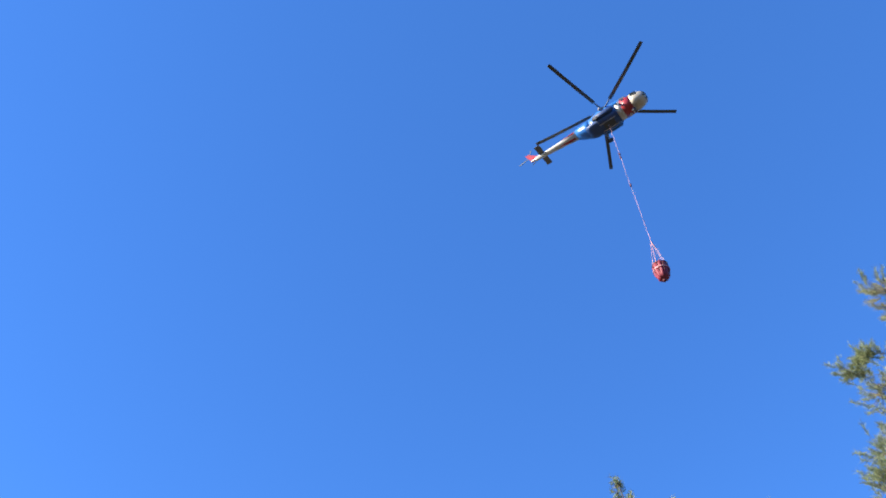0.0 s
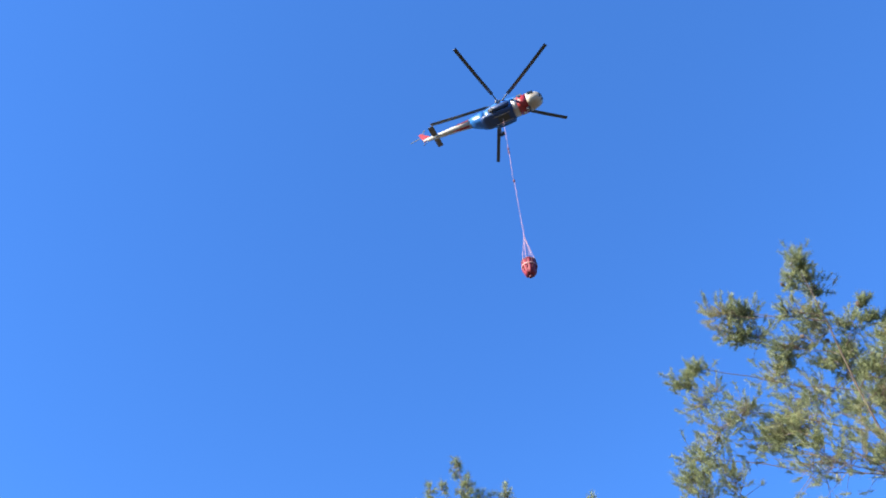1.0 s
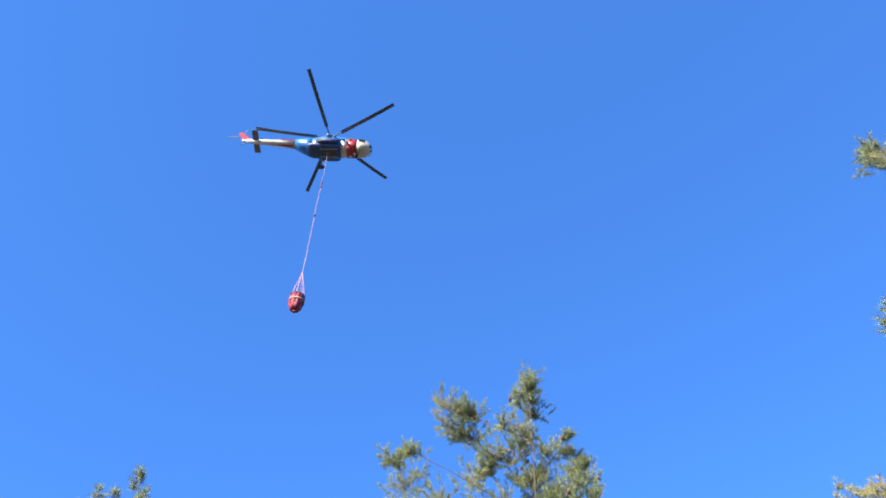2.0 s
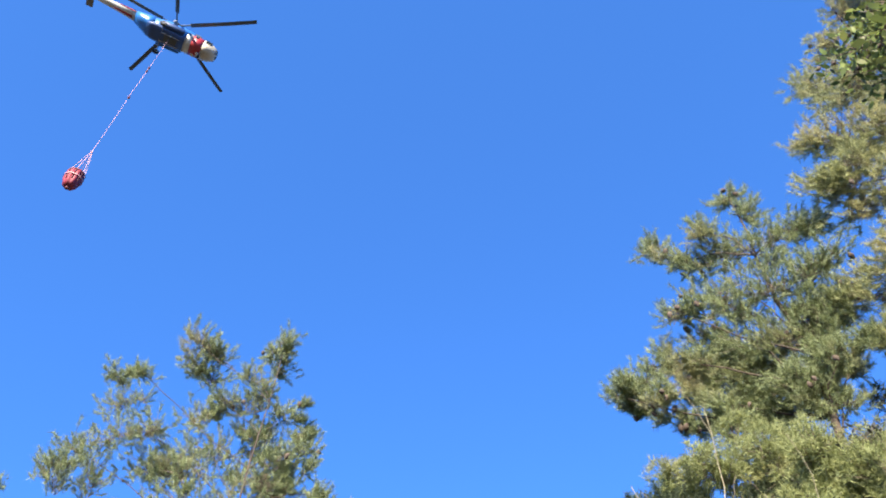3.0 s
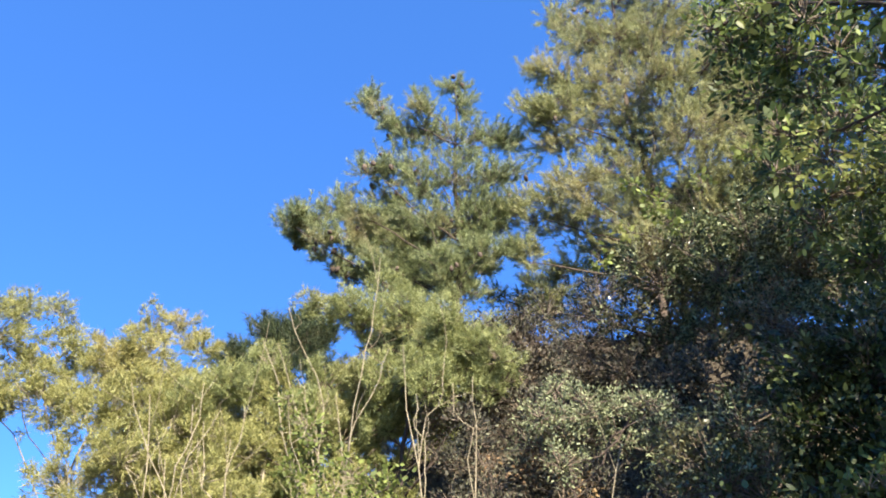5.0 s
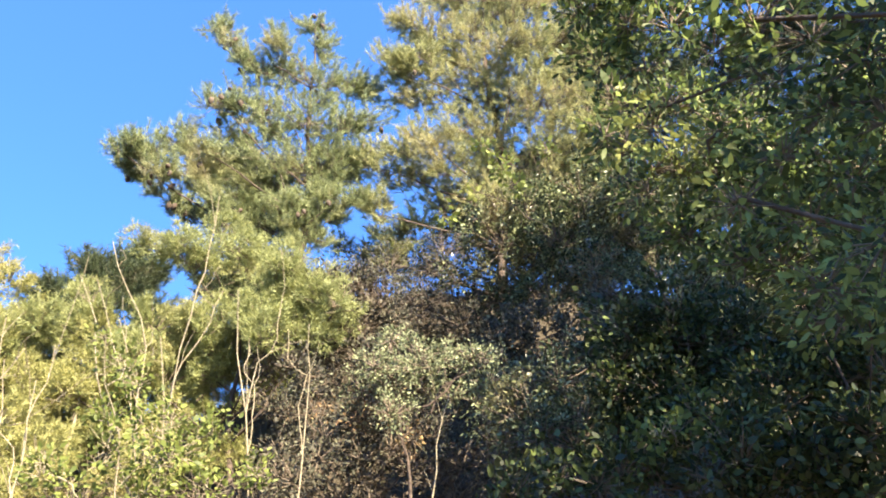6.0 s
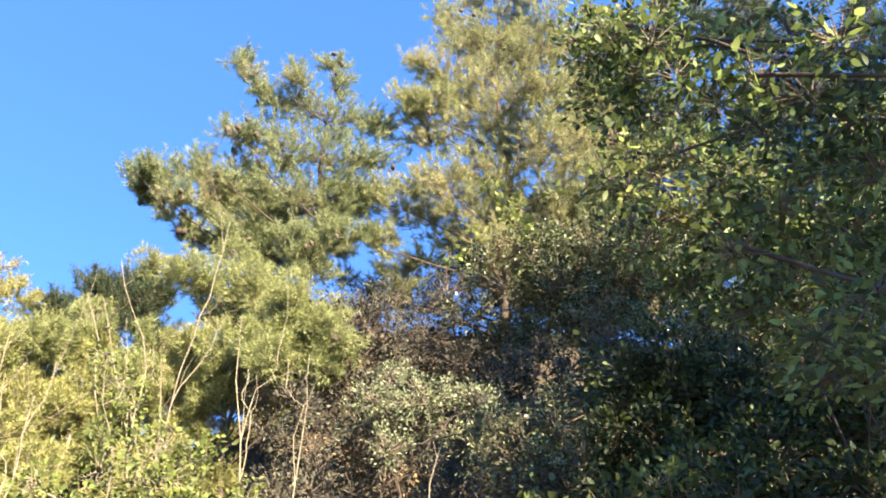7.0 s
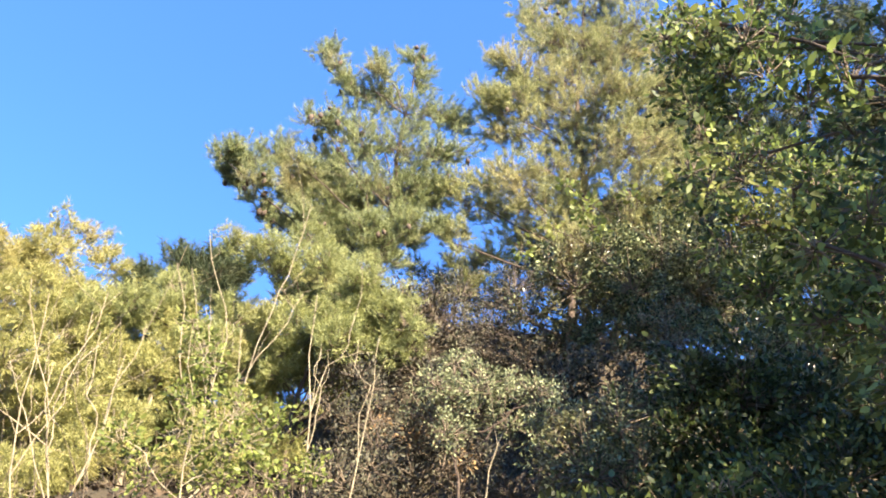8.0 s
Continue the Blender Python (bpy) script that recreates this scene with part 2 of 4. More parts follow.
def blades(rng, pos, way, length, width, lift=0.5, hang=0.15):
    """Oval pointed leaves that curve down along their length, each of four faces."""
    n = len(pos)
    ax = unit(way + rng.normal(0, 0.5, (n, 3)) - (0, 0, hang))
    nor = unit(np.cross(ax, unit(rng.normal(size=(n, 3)) + (0, 0, 0.01))) + np.array((0, 0, lift)))
    sd = unit(np.cross(ax, nor))
    nor = np.cross(sd, ax)
    ln = (length * rng.uniform(0.5, 1.25, n))[:, None]
    wd = (width * rng.uniform(0.7, 1.15, n))[:, None] * ln / length
    curl = rng.uniform(0.02, 0.22, n)[:, None]
    a, b = pos + ax * ln * 0.28, pos + ax * ln * 0.64 - nor * ln * curl * 0.4
    v = np.stack([pos, a + sd * wd * 0.46, a - sd * wd * 0.46, b + sd * wd * 0.42, b - sd * wd * 0.42, pos + ax * ln - nor * ln * curl], axis=1)
    f = np.array([(0, 2, 1), (1, 2, 4), (1, 4, 3), (3, 4, 5)])
    return v.reshape(-1, 3), (f[None] + (np.arange(n) * 6)[:, None, None]).reshape(-1, 3)


def ground_z(x, y):
    """Level where one stands, a bank in front, hillside beyond."""
    def step(a, b, v):
        t = np.clip((v - a) / (b - a), 0, 1)
        return t * t * (3 - 2 * t)
    slope = 3.0 * step(7.8, 13.5, y) * step(-3.5, 1.0, x) + 1.5 * step(8.0, 11.5, y) * step(-14, -8, x)
    bank = slope + 3.1 * step(2.5, 8.5, y) * step(-14, -7, x) + 0.9 * step(9, 16, y) + 1.4 * step(-7, -13, -np.abs(x) * 0 + x) * step(-3, 6, y)
    hill = 0.10 * np.maximum(0, y - 16)
    bumps = 0.10 * np.sin(1.9 * x + 0.6 * y) * np.sin(1.3 * y - 0.8 * x) + 0.05 * np.sin(4.1 * x + 1) * np.sin(3.7 * y)
    return bank + np.minimum(hill, 14) + bumps * step(0.5, 3, np.hypot(x, y))


GROUPS = {"pine_tree": "pines on the slope", "yellow_shrub": "yellowing shrubs along the bank", "juniper_bush": "junipers on the bank",
          "thicket_bush": "brown thickets on the slope", "scrub_bush": "dark scrub on the bank", "leafy_plant": "green plants on the bank"}


def plant(name, seed, base, crown_name, clumps, leaf, mat, label, category, trunk_r=0.16, per_m2=420, wood=BARK, top=None,
          limb_every=2, group="", twig_r=0.005, fill=1, bridge=0.0, shoots=0, **kw):
    """A tree or shrub: a bent trunk, one limb to each clump, twigs and a crown of leaves."""
    rng = np.random.default_rng(seed)
    bx, by = base
    root = new(name)
    gz = float(ground_z(np.array(bx), np.array(by))) - 0.15
    root.location = (bx, by, gz)
    tagged(root, label, category, group or GROUPS.get(name, ""))
    o = np.array((bx, by, gz))
    cl = [(x - o[0], y - o[1], z - o[2], r) for x, y, z, r in clumps]
    a = np.array(cl)
    heart = a[:, :3].mean(0)
    inner = []
    for x, y, z, r in cl * fill:
        d = unit(heart - (x, y, z) + rng.normal(0, 0.5, 3)) * r * rng.uniform(0.5, 1.1)
        inner.append((x + d[0], y + d[1], z + d[2], r * rng.uniform(0.75, 1.0)))
    for p, q in itertools.combinations(cl if bridge else [], 2):
        if math.dist(p[:3], q[:3]) < 1.25 and rng.uniform() < bridge:
            m = (np.array(p[:3]) + q[:3]) / 2 + rng.normal(0, 0.12, 3)
            inner.append((*m, 0.75 * min(p[3], q[3])))
    if top is None:
        hi = a[np.argmax(a[:, 2])]
        top = (hi[0], hi[1], hi[2])
    else:
        top = tuple(np.array(top) - o)
    line = bend(rng, (0, 0, 0), top, 14, 0.10 if trunk_r > 0.08 else 0.05)
    if trunk_r > 0:
        v, f = pipe(line, trunk_r * (1 - 0.86 * np.linspace(0, 1, 14) ** 0.8))
        arrays("trunk", v, f, wood, root, smooth=True)
    for i, (x, y, z, r) in enumerate(cl):
        if i % limb_every:
            continue
        h = max(0.15, z - 0.55 * math.hypot(x - top[0] * z / top[2], y - top[1] * z / top[2]) - r * 0.8)
        k = int(np.argmin(np.abs(line[:, 2] - h)))
        pts = bend(rng, line[k], (x, y, z), 7, 0.06)
        r0 = max(min(0.010, 0.16 * trunk_r), trunk_r * 0.3 * (1 - 0.6 * h / max(top[2], 0.1)))
        v, f = pipe(pts, np.linspace(r0, 0.008, 7), 5)
        arrays("branch", v, f, wood, root, smooth=True)
    if shoots:
        pos, way, t0, t1 = sprays(rng, cl + inner, np.array(top), shoots)
    else:
        pos, way, t0, t1 = sprigs(rng, cl + inner, per_m2, **kw)
    v, f = tubes(t0, t1, twig_r * 1.5, twig_r * 0.5)
    tagged(arrays("fine_branching", v, f, TWIG if wood is BARK else wood, root), kind="stuff")
    v, f = leaf(rng, pos, way)
    tagged(arrays(crown_name, v, f, mat, root), kind="stuff")
    return root


# ---- ground ----
g = np.concatenate([-np.geomspace(900, 14, 26), np.linspace(-13, 13, 105), np.geomspace(14, 900, 26)])
gx, gy = np.meshgrid(g, g)
gv = np.stack([gx, gy, ground_z(gx, gy)], axis=-1).reshape(-1, 3)
n = len(g)
gi = (np.arange(n - 1)[:, None] * n + np.arange(n - 1)[None]).ravel()
ground = arrays("ground", gv, np.stack([gi, gi + 1, gi + n + 1, gi + n], axis=1), SOIL, smooth=True)
tagged(ground, "dry brown earth bank with leaf litter", "ground", kind="structure")


def litter(n=22000):
    """Fallen leaves and dead twigs strewn over the bank."""
    rng = np.random.default_rng(90)
    x, y = rng.uniform(-7, 6, n), rng.uniform(3.2, 14, n)
    p = np.stack([x, y, ground_z(x, y) + rng.uniform(0.0, 0.05, n)], axis=1)
    way = unit(rng.normal(size=(n, 3)) * (1, 1, 0.35))
    v, f = blades(rng, p, way, 0.09, 0.04, 0.9, 0.0)
    root = arrays("leaf_litter", v, f, LITTER)
    tagged(root, "dry brown fallen leaves covering the bank", "leaf litter", kind="stuff")
    k = 5000
    d = unit(rng.normal(size=(k, 3)) * (1, 1, 0.9) + (0, 0, 0.7)) * rng.uniform(0.2, 0.8, (k, 1))
    v, f = tubes(p[:k] - (0, 0, 0.03), p[:k] + d, 0.006, 0.002, 3)
    brush = arrays("dead_brush", v, f, TWIG)
    tagged(brush, "dead grey-brown twigs sticking out of the bank", "dead twigs", kind="stuff")


litter()

# ---- where the boughs are: x, y, height, size ----
PINE_A_TOP = [
    (-12.10, 7.76, 13.60, 0.34), (-12.44, 7.65, 13.29, 0.24), (-12.97, 8.39, 13.32, 0.42),
    (-12.83, 8.01, 12.47, 0.33), (-12.45, 7.21, 12.25, 0.28), (-12.83, 7.58, 11.72, 0.44),
    (-12.43, 8.34, 11.62, 0.36), (-11.76, 8.47, 11.80, 0.16), (-13.03, 8.12, 10.97, 0.50),
    (-11.87, 8.19, 10.23, 0.41), (-11.89, 8.87, 10.72, 0.31), (-12.05, 8.98, 11.47, 0.22),
    (-13.56, 6.17, 13.35, 0.42), (-13.81, 6.19, 12.97, 0.31), (-13.76, 6.82, 13.47, 0.35),
    (-14.05, 6.97, 12.82, 0.48), (-12.91, 6.98, 11.67, 0.35), (-13.62, 6.80, 11.33, 0.42),
    (-13.46, 7.26, 10.57, 0.54),
]
PINE_A_LOW = [
    (-13.91, 4.72, 11.52, 0.32), (-13.33, 5.06, 11.54, 0.22), (-14.74, 5.44, 11.57, 0.47),
    (-13.54, 5.71, 10.41, 0.46), (-13.79, 5.16, 10.09, 0.50), (-14.82, 4.84, 10.08, 0.43),
    (-14.46, 4.46, 9.09, 0.42), (-13.67, 6.08, 9.67, 0.56), (-14.49, 5.25, 9.33, 0.49),
    (-12.76, 6.45, 9.23, 0.48), (-13.09, 7.94, 10.02, 0.53), (-13.22, 6.68, 9.97, 0.65),
    (-12.78, 6.61, 8.61, 0.80), (-13.00, 7.96, 8.72, 0.81), (-12.76, 9.06, 9.61, 0.70),
    (-11.34, 9.13, 8.37, 0.53), (-12.49, 8.66, 10.34, 0.47), (-11.46, 9.21, 9.34, 0.34),
    (-12.31, 8.28, 9.68, 0.59), (-11.58, 8.89, 8.82, 0.57), (-11.30, 8.29, 7.73, 0.67),
    (-10.58, 8.81, 7.40, 0.57), (-11.60, 9.07, 7.13, 0.68), (-11.45, 9.08, 9.57, 0.26),
    (-12.21, 7.70, 8.28, 0.77), (-11.78, 8.01, 7.02, 0.73),
]
PINE_B_TOP = [
    (-1.27, 11.71, 14.46, 0.28), (-0.97, 11.72, 13.85, 0.27), (-1.91, 11.01, 13.23, 0.30),
    (-3.28, 11.42, 13.96, 0.31), (-2.86, 11.33, 13.20, 0.29), (-2.53, 11.43, 12.82, 0.39),
    (-1.77, 11.74, 13.09, 0.49), (-0.87, 11.38, 12.29, 0.46), (-0.23, 11.80, 12.81, 0.33),
    (0.10, 11.93, 12.65, 0.33), (-2.79, 10.68, 11.00, 0.36), (-2.44, 11.65, 12.01, 0.45),
    (-1.58, 11.27, 11.28, 0.53), (-0.67, 11.46, 11.17, 0.49), (-0.04, 11.09, 10.99, 0.42),
    (-2.65, 11.42, 10.77, 0.42), (-1.91, 11.10, 9.97, 0.43), (-1.01, 11.88, 10.23, 0.51),
    (-0.34, 11.24, 10.16, 0.41),
]
PINE_B_LOW = [
    (-4.22, 10.77, 10.01, 0.36), (-4.36, 10.52, 9.67, 0.21), (-3.67, 11.04, 10.36, 0.30),
    (-2.98, 10.75, 9.93, 0.33), (-3.62, 10.53, 9.23, 0.28), (-3.19, 11.35, 9.52, 0.34),
    (-2.54, 11.51, 9.35, 0.33), (-3.46, 11.05, 8.87, 0.20), (-1.68, 11.87, 9.54, 0.38),
    (-0.71, 11.14, 9.10, 0.31), (-4.26, 11.12, 9.58, 0.17), 
    (-2.31, 11.81, 8.85, 0.26), (-1.44, 11.23, 8.85, 0.35), 
    (-2.17, 11.75, 9.36, 0.31), (-2.69, 10.77, 8.79, 0.22),
    (-1.00, 11.45, 8.39, 0.33), 
    (-2.62, 11.60, 9.90, 0.36), (-3.10, 11.60, 10.06, 0.30), (-1.93, 11.60, 8.87, 0.34),
    (-2.39, 11.60, 9.10, 0.30), (-1.48, 11.60, 8.72, 0.30), (-2.79, 11.60, 8.93, 0.26),
    (-3.34, 11.60, 9.02, 0.22), (-1.09, 11.60, 9.07, 0.30), (-0.49, 11.60, 9.95, 0.36),
    (-0.06, 11.60, 10.42, 0.36), (-0.78, 11.60, 10.65, 0.36), (-1.41, 11.60, 10.01, 0.40),
    (-0.02, 11.20, 9.20, 0.26), (-0.60, 12.00, 9.30, 0.30),
]
PINE_C_TOP = [
    (2.94, 10.74, 17.11, 0.41), (2.18, 10.90, 16.41, 0.38), (3.19, 11.07, 16.11, 0.59),
    (1.35, 11.24, 16.02, 0.38), (2.04, 11.13, 15.27, 0.58), (0.55, 10.50, 12.24, 0.29),
    (3.67, 10.22, 16.49, 0.64), (3.55, 9.93, 17.49, 0.59), (4.27, 9.77, 17.02, 0.69),
    (1.39, 10.59, 13.13, 0.64), (2.55, 11.10, 14.21, 0.73), (3.50, 9.99, 14.31, 0.68),
    (0.91, 10.74, 11.95, 0.50), (1.79, 10.84, 14.91, 0.60), (2.79, 11.04, 15.08, 0.68),
    (3.69, 10.90, 14.46, 0.74), (4.38, 10.34, 14.69, 0.66), (0.73, 10.66, 13.58, 0.33),
    (1.15, 10.99, 12.91, 0.50), (2.17, 11.01, 12.89, 0.76), (2.91, 10.10, 11.58, 0.69),
    (4.16, 10.40, 12.52, 0.73),
]
PINE_C_LOW = [
    (0.59, 10.84, 12.35, 0.36), (0.93, 11.06, 11.62, 0.50), (2.01, 11.01, 11.37, 0.74),
    (3.02, 10.77, 10.97, 0.72), (3.94, 10.30, 10.67, 0.68), (4.67, 10.03, 11.57, 0.58),
    (3.42, 10.11, 9.35, 0.69), (2.49, 10.71, 9.99, 0.67), (1.45, 10.49, 9.86, 0.60),
    (0.77, 10.95, 10.15, 0.43), (2.04, 10.85, 9.03, 0.54), (3.24, 10.83, 8.92, 0.65),
    (4.12, 10.07, 9.00, 0.63), (4.53, 9.44, 9.61, 0.57), (0.18, 11.24, 10.02, 0.46),
    (0.84, 11.57, 9.81, 0.50), 
    (1.59, 11.86, 9.55, 0.54), (2.10, 9.68, 8.08, 0.35),
    (2.46, 9.42, 7.61, 0.33), (3.39, 9.28, 10.29, 0.52), (4.20, 9.70, 12.48, 0.52),
    (3.04, 9.56, 11.86, 0.50),
    (0.20, 11.30, 8.95, 0.24), (0.85, 11.60, 8.80, 0.34), (0.45, 11.90, 8.20, 0.30),
]
JUNIPER = [
    (-2.81, 8.05, 6.35, 0.22), (-2.37, 7.85, 6.32, 0.27), (-2.00, 8.51, 6.79, 0.29),
    (-1.60, 8.23, 6.32, 0.25), (-2.07, 8.12, 6.20, 0.27), (-1.29, 8.82, 6.66, 0.27),
    (-0.98, 8.33, 6.00, 0.37), (-0.52, 8.33, 5.79, 0.36), (-0.37, 8.34, 5.34, 0.34),
    (-0.82, 8.44, 5.32, 0.43), (-1.35, 7.97, 5.32, 0.34), (-1.96, 8.32, 5.34, 0.41),
    (-2.66, 8.53, 5.41, 0.42), (-2.89, 8.06, 4.84, 0.39), (-1.85, 8.55, 4.85, 0.42),
    (-2.45, 8.62, 4.73, 0.43), (-1.14, 8.77, 4.91, 0.36), 
    (-4.12, 7.98, 5.12, 0.33), (-3.85, 8.60, 5.47, 0.36), (-3.56, 8.69, 5.86, 0.30),
    (-4.45, 8.06, 4.92, 0.33), (-0.62, 7.62, 5.54, 0.33),
    (-0.31, 7.42, 5.15, 0.26), (-0.70, 7.64, 5.09, 0.29), (-0.26, 7.71, 5.00, 0.20),
    (-1.00, 7.74, 5.34, 0.31), (-1.11, 7.47, 4.85, 0.29), (-0.90, 7.50, 5.72, 0.26),
    (-0.45, 7.54, 4.81, 0.19),
]
DARK_PINE = [
    (-3.96, 9.89, 6.74, 0.31), (-3.80, 10.00, 6.99, 0.23), (-4.43, 9.74, 6.28, 0.30),
    (-4.09, 9.50, 5.68, 0.39), (-4.54, 9.45, 6.29, 0.19), (-3.43, 9.82, 6.73, 0.29),
    (-4.50, 9.32, 5.72, 0.18), (-1.94, 10.20, 6.72, 0.37),
    (-4.08, 9.80, 6.95, 0.22), (-3.70, 9.80, 6.61, 0.26), (-3.48, 9.80, 7.06, 0.20),
    (-3.26, 9.80, 6.87, 0.20), (-3.96, 9.80, 6.34, 0.27), (-3.42, 9.80, 6.30, 0.30),
    (-1.96, 9.80, 6.98, 0.28), (-1.66, 9.80, 7.00, 0.26), (-2.15, 9.80, 6.57, 0.26),
    (-1.73, 9.80, 6.60, 0.30), (-1.41, 9.80, 6.77, 0.25),
]
THICKET = [
    (1.21, 9.52, 7.15, 0.54), (0.90, 9.00, 6.08, 0.53),
    (1.78, 9.26, 6.45, 0.51), (-0.42, 9.73, 6.36, 0.43),
    (1.38, 8.93, 5.63, 0.40),
    (0.26, 9.50, 6.38, 0.48), (-0.09, 9.50, 6.55, 0.36),
]
THICKET_GREEN = [
    (1.97, 8.42, 6.67, 0.57), (2.85, 8.55, 6.81, 0.62), (3.56, 8.15, 6.72, 0.61),
    (2.05, 8.95, 6.04, 0.49), (2.56, 8.44, 5.74, 0.58), (3.23, 8.05, 5.76, 0.57),
    (4.27, 8.45, 6.29, 0.65), (4.48, 7.48, 5.48, 0.57), (1.58, 8.47, 7.06, 0.38),
    (2.35, 8.44, 7.30, 0.39), (3.16, 8.24, 7.33, 0.47), (3.84, 7.81, 7.20, 0.45),
    (1.39, 8.93, 6.35, 0.33),
]
BROAD_NEAR = [
    (0.81, 1.54, 3.63, 0.08), (0.81, 1.36, 3.33, 0.09), (1.16, 1.62, 3.83, 0.13),
    (1.21, 1.54, 3.57, 0.12), (0.92, 1.46, 3.30, 0.10), (0.94, 1.74, 3.61, 0.07),
    (1.00, 1.40, 3.15, 0.11), (1.06, 1.29, 3.13, 0.10), (1.47, 1.53, 3.66, 0.13),
    (1.10, 1.02, 2.98, 0.10), (1.38, 1.18, 3.15, 0.11), (1.20, 1.27, 3.07, 0.11),
    (1.38, 1.31, 3.06, 0.13), (1.29, 1.60, 3.23, 0.13), (1.35, 1.49, 3.01, 0.14),
    (1.39, 1.35, 2.86, 0.13), (0.73, 1.51, 3.57, 0.05), (0.79, 1.70, 3.90, 0.05),
    (0.90, 1.73, 3.81, 0.08), (0.85, 1.52, 3.69, 0.07), (0.86, 1.37, 3.48, 0.08),
    (1.05, 1.87, 3.90, 0.09), (0.72, 1.52, 3.04, 0.06), (0.67, 1.53, 2.91, 0.05),
    (0.87, 1.83, 3.12, 0.08), (0.90, 1.67, 3.07, 0.10), (1.19, 1.52, 2.85, 0.12),
    (1.57, 1.72, 2.94, 0.15), (1.01, 1.52, 2.69, 0.11), (1.34, 1.69, 2.75, 0.14),
    (1.20, 1.31, 2.45, 0.11), (1.19, 1.54, 2.45, 0.12), (1.54, 1.34, 3.09, 0.15),
    (1.75, 1.71, 2.90, 0.17), (1.30, 1.40, 2.29, 0.12), (0.74, 1.78, 3.81, 0.10),
    (0.85, 1.90, 3.84, 0.11), (0.97, 1.93, 3.93, 0.12), (1.04, 2.10, 3.93, 0.10),
    (1.02, 1.82, 3.68, 0.11), (1.11, 2.00, 3.65, 0.12), (1.04, 2.14, 3.73, 0.10),
    (1.14, 2.29, 3.71, 0.11), (0.90, 1.94, 3.63, 0.12), (0.89, 1.82, 3.88, 0.10),
    (1.19, 1.91, 3.86, 0.11), (0.87, 1.95, 4.11, 0.12), (0.99, 2.15, 3.37, 0.10),
    (1.07, 2.31, 3.33, 0.11),
]
BROAD_MID = [
    (1.67, 3.42, 4.67, 0.10), (2.17, 3.63, 4.99, 0.23), (2.19, 3.16, 4.39, 0.25),
    (2.41, 3.08, 4.12, 0.24), (2.89, 3.17, 4.07, 0.28), (2.05, 3.47, 4.29, 0.22),
    (2.39, 3.58, 4.17, 0.26), (2.50, 3.17, 3.76, 0.27), (2.50, 2.73, 3.38, 0.23),
    (1.79, 3.55, 4.15, 0.17), (2.09, 3.86, 4.06, 0.23), (2.24, 3.42, 3.61, 0.24),
    (2.73, 3.55, 3.55, 0.28), (2.32, 2.68, 2.98, 0.21), (2.92, 2.55, 4.43, 0.29),
    (3.07, 2.99, 3.88, 0.30), (2.87, 3.08, 3.13, 0.27),
]
SCRUB = [
    (2.15, 5.22, 3.98, 0.31), (2.60, 5.10, 4.01, 0.33), (3.05, 5.05, 3.91, 0.37),
    (2.13, 5.33, 3.56, 0.37), (2.56, 5.02, 3.47, 0.35), (3.01, 4.78, 3.34, 0.34),
    (3.48, 4.56, 3.41, 0.37), (3.49, 4.20, 3.16, 0.31), 
    (2.02, 5.46, 3.13, 0.36), (2.39, 5.05, 3.01, 0.34),
    (2.70, 4.48, 2.80, 0.30), (3.35, 4.52, 2.83, 0.35), 
    (3.66, 4.38, 2.84, 0.34),
]
SILVER_BUSH = [
    (0.25, 6.30, 4.28, 0.17), (0.51, 6.10, 4.09, 0.24), (0.10, 6.09, 3.96, 0.22),
    (0.76, 6.32, 4.08, 0.23), (0.97, 5.81, 3.94, 0.16), (0.45, 6.46, 3.89, 0.26),
    (0.01, 6.48, 3.82, 0.20), (0.84, 6.49, 3.81, 0.23), (0.23, 5.92, 3.44, 0.18),
    (1.09, 5.81, 3.70, 0.18), (1.30, 6.19, 4.04, 0.13), (1.41, 6.22, 3.89, 0.12),
]
GOLD_A = [
    (-5.66, 8.27, 5.93, 0.34), (-4.98, 7.94, 5.76, 0.30), (-4.88, 7.79, 5.13, 0.41),
    (-4.55, 8.16, 5.34, 0.36), (-5.16, 8.23, 4.69, 0.42), (-4.41, 7.90, 4.64, 0.47),
    (-4.16, 8.52, 4.96, 0.34), (-4.74, 8.48, 4.10, 0.55), (-4.24, 8.83, 4.38, 0.51),
    (-3.48, 8.14, 4.51, 0.41), (-3.99, 9.07, 5.73, 0.32), (-3.31, 8.81, 5.31, 0.35),
    (-4.57, 8.23, 3.36, 0.51), (-3.99, 8.71, 3.57, 0.48), (-5.32, 7.51, 4.62, 0.45),
    (-5.46, 8.39, 3.97, 0.54),
]
GOLD_B = [
    (-7.32, 6.30, 5.83, 0.41), (-7.34, 6.87, 6.01, 0.40), (-6.54, 7.03, 5.71, 0.39),
    (-6.75, 7.57, 6.27, 0.28), (-6.67, 8.08, 6.55, 0.22), (-6.44, 8.24, 5.93, 0.47),
    (-5.35, 7.93, 5.61, 0.44), (-5.40, 8.59, 6.37, 0.33), (-5.29, 9.04, 6.72, 0.22),
    (-4.55, 8.50, 6.02, 0.25), (-5.29, 8.79, 5.65, 0.50),
    (-5.94, 8.40, 5.42, 0.48), (-6.49, 7.53, 5.25, 0.45), (-7.28, 7.10, 5.41, 0.53),
    (-6.77, 6.08, 4.84, 0.42), (-7.39, 5.59, 5.09, 0.52), (-7.23, 5.83, 4.63, 0.51),
    (-6.48, 6.63, 4.73, 0.47), (-5.95, 7.49, 4.98, 0.51), (-7.24, 6.33, 4.68, 0.47),
    (-4.62, 8.80, 5.56, 0.38), (-4.91, 8.80, 6.30, 0.16), (-4.77, 8.80, 6.40, 0.12),
]
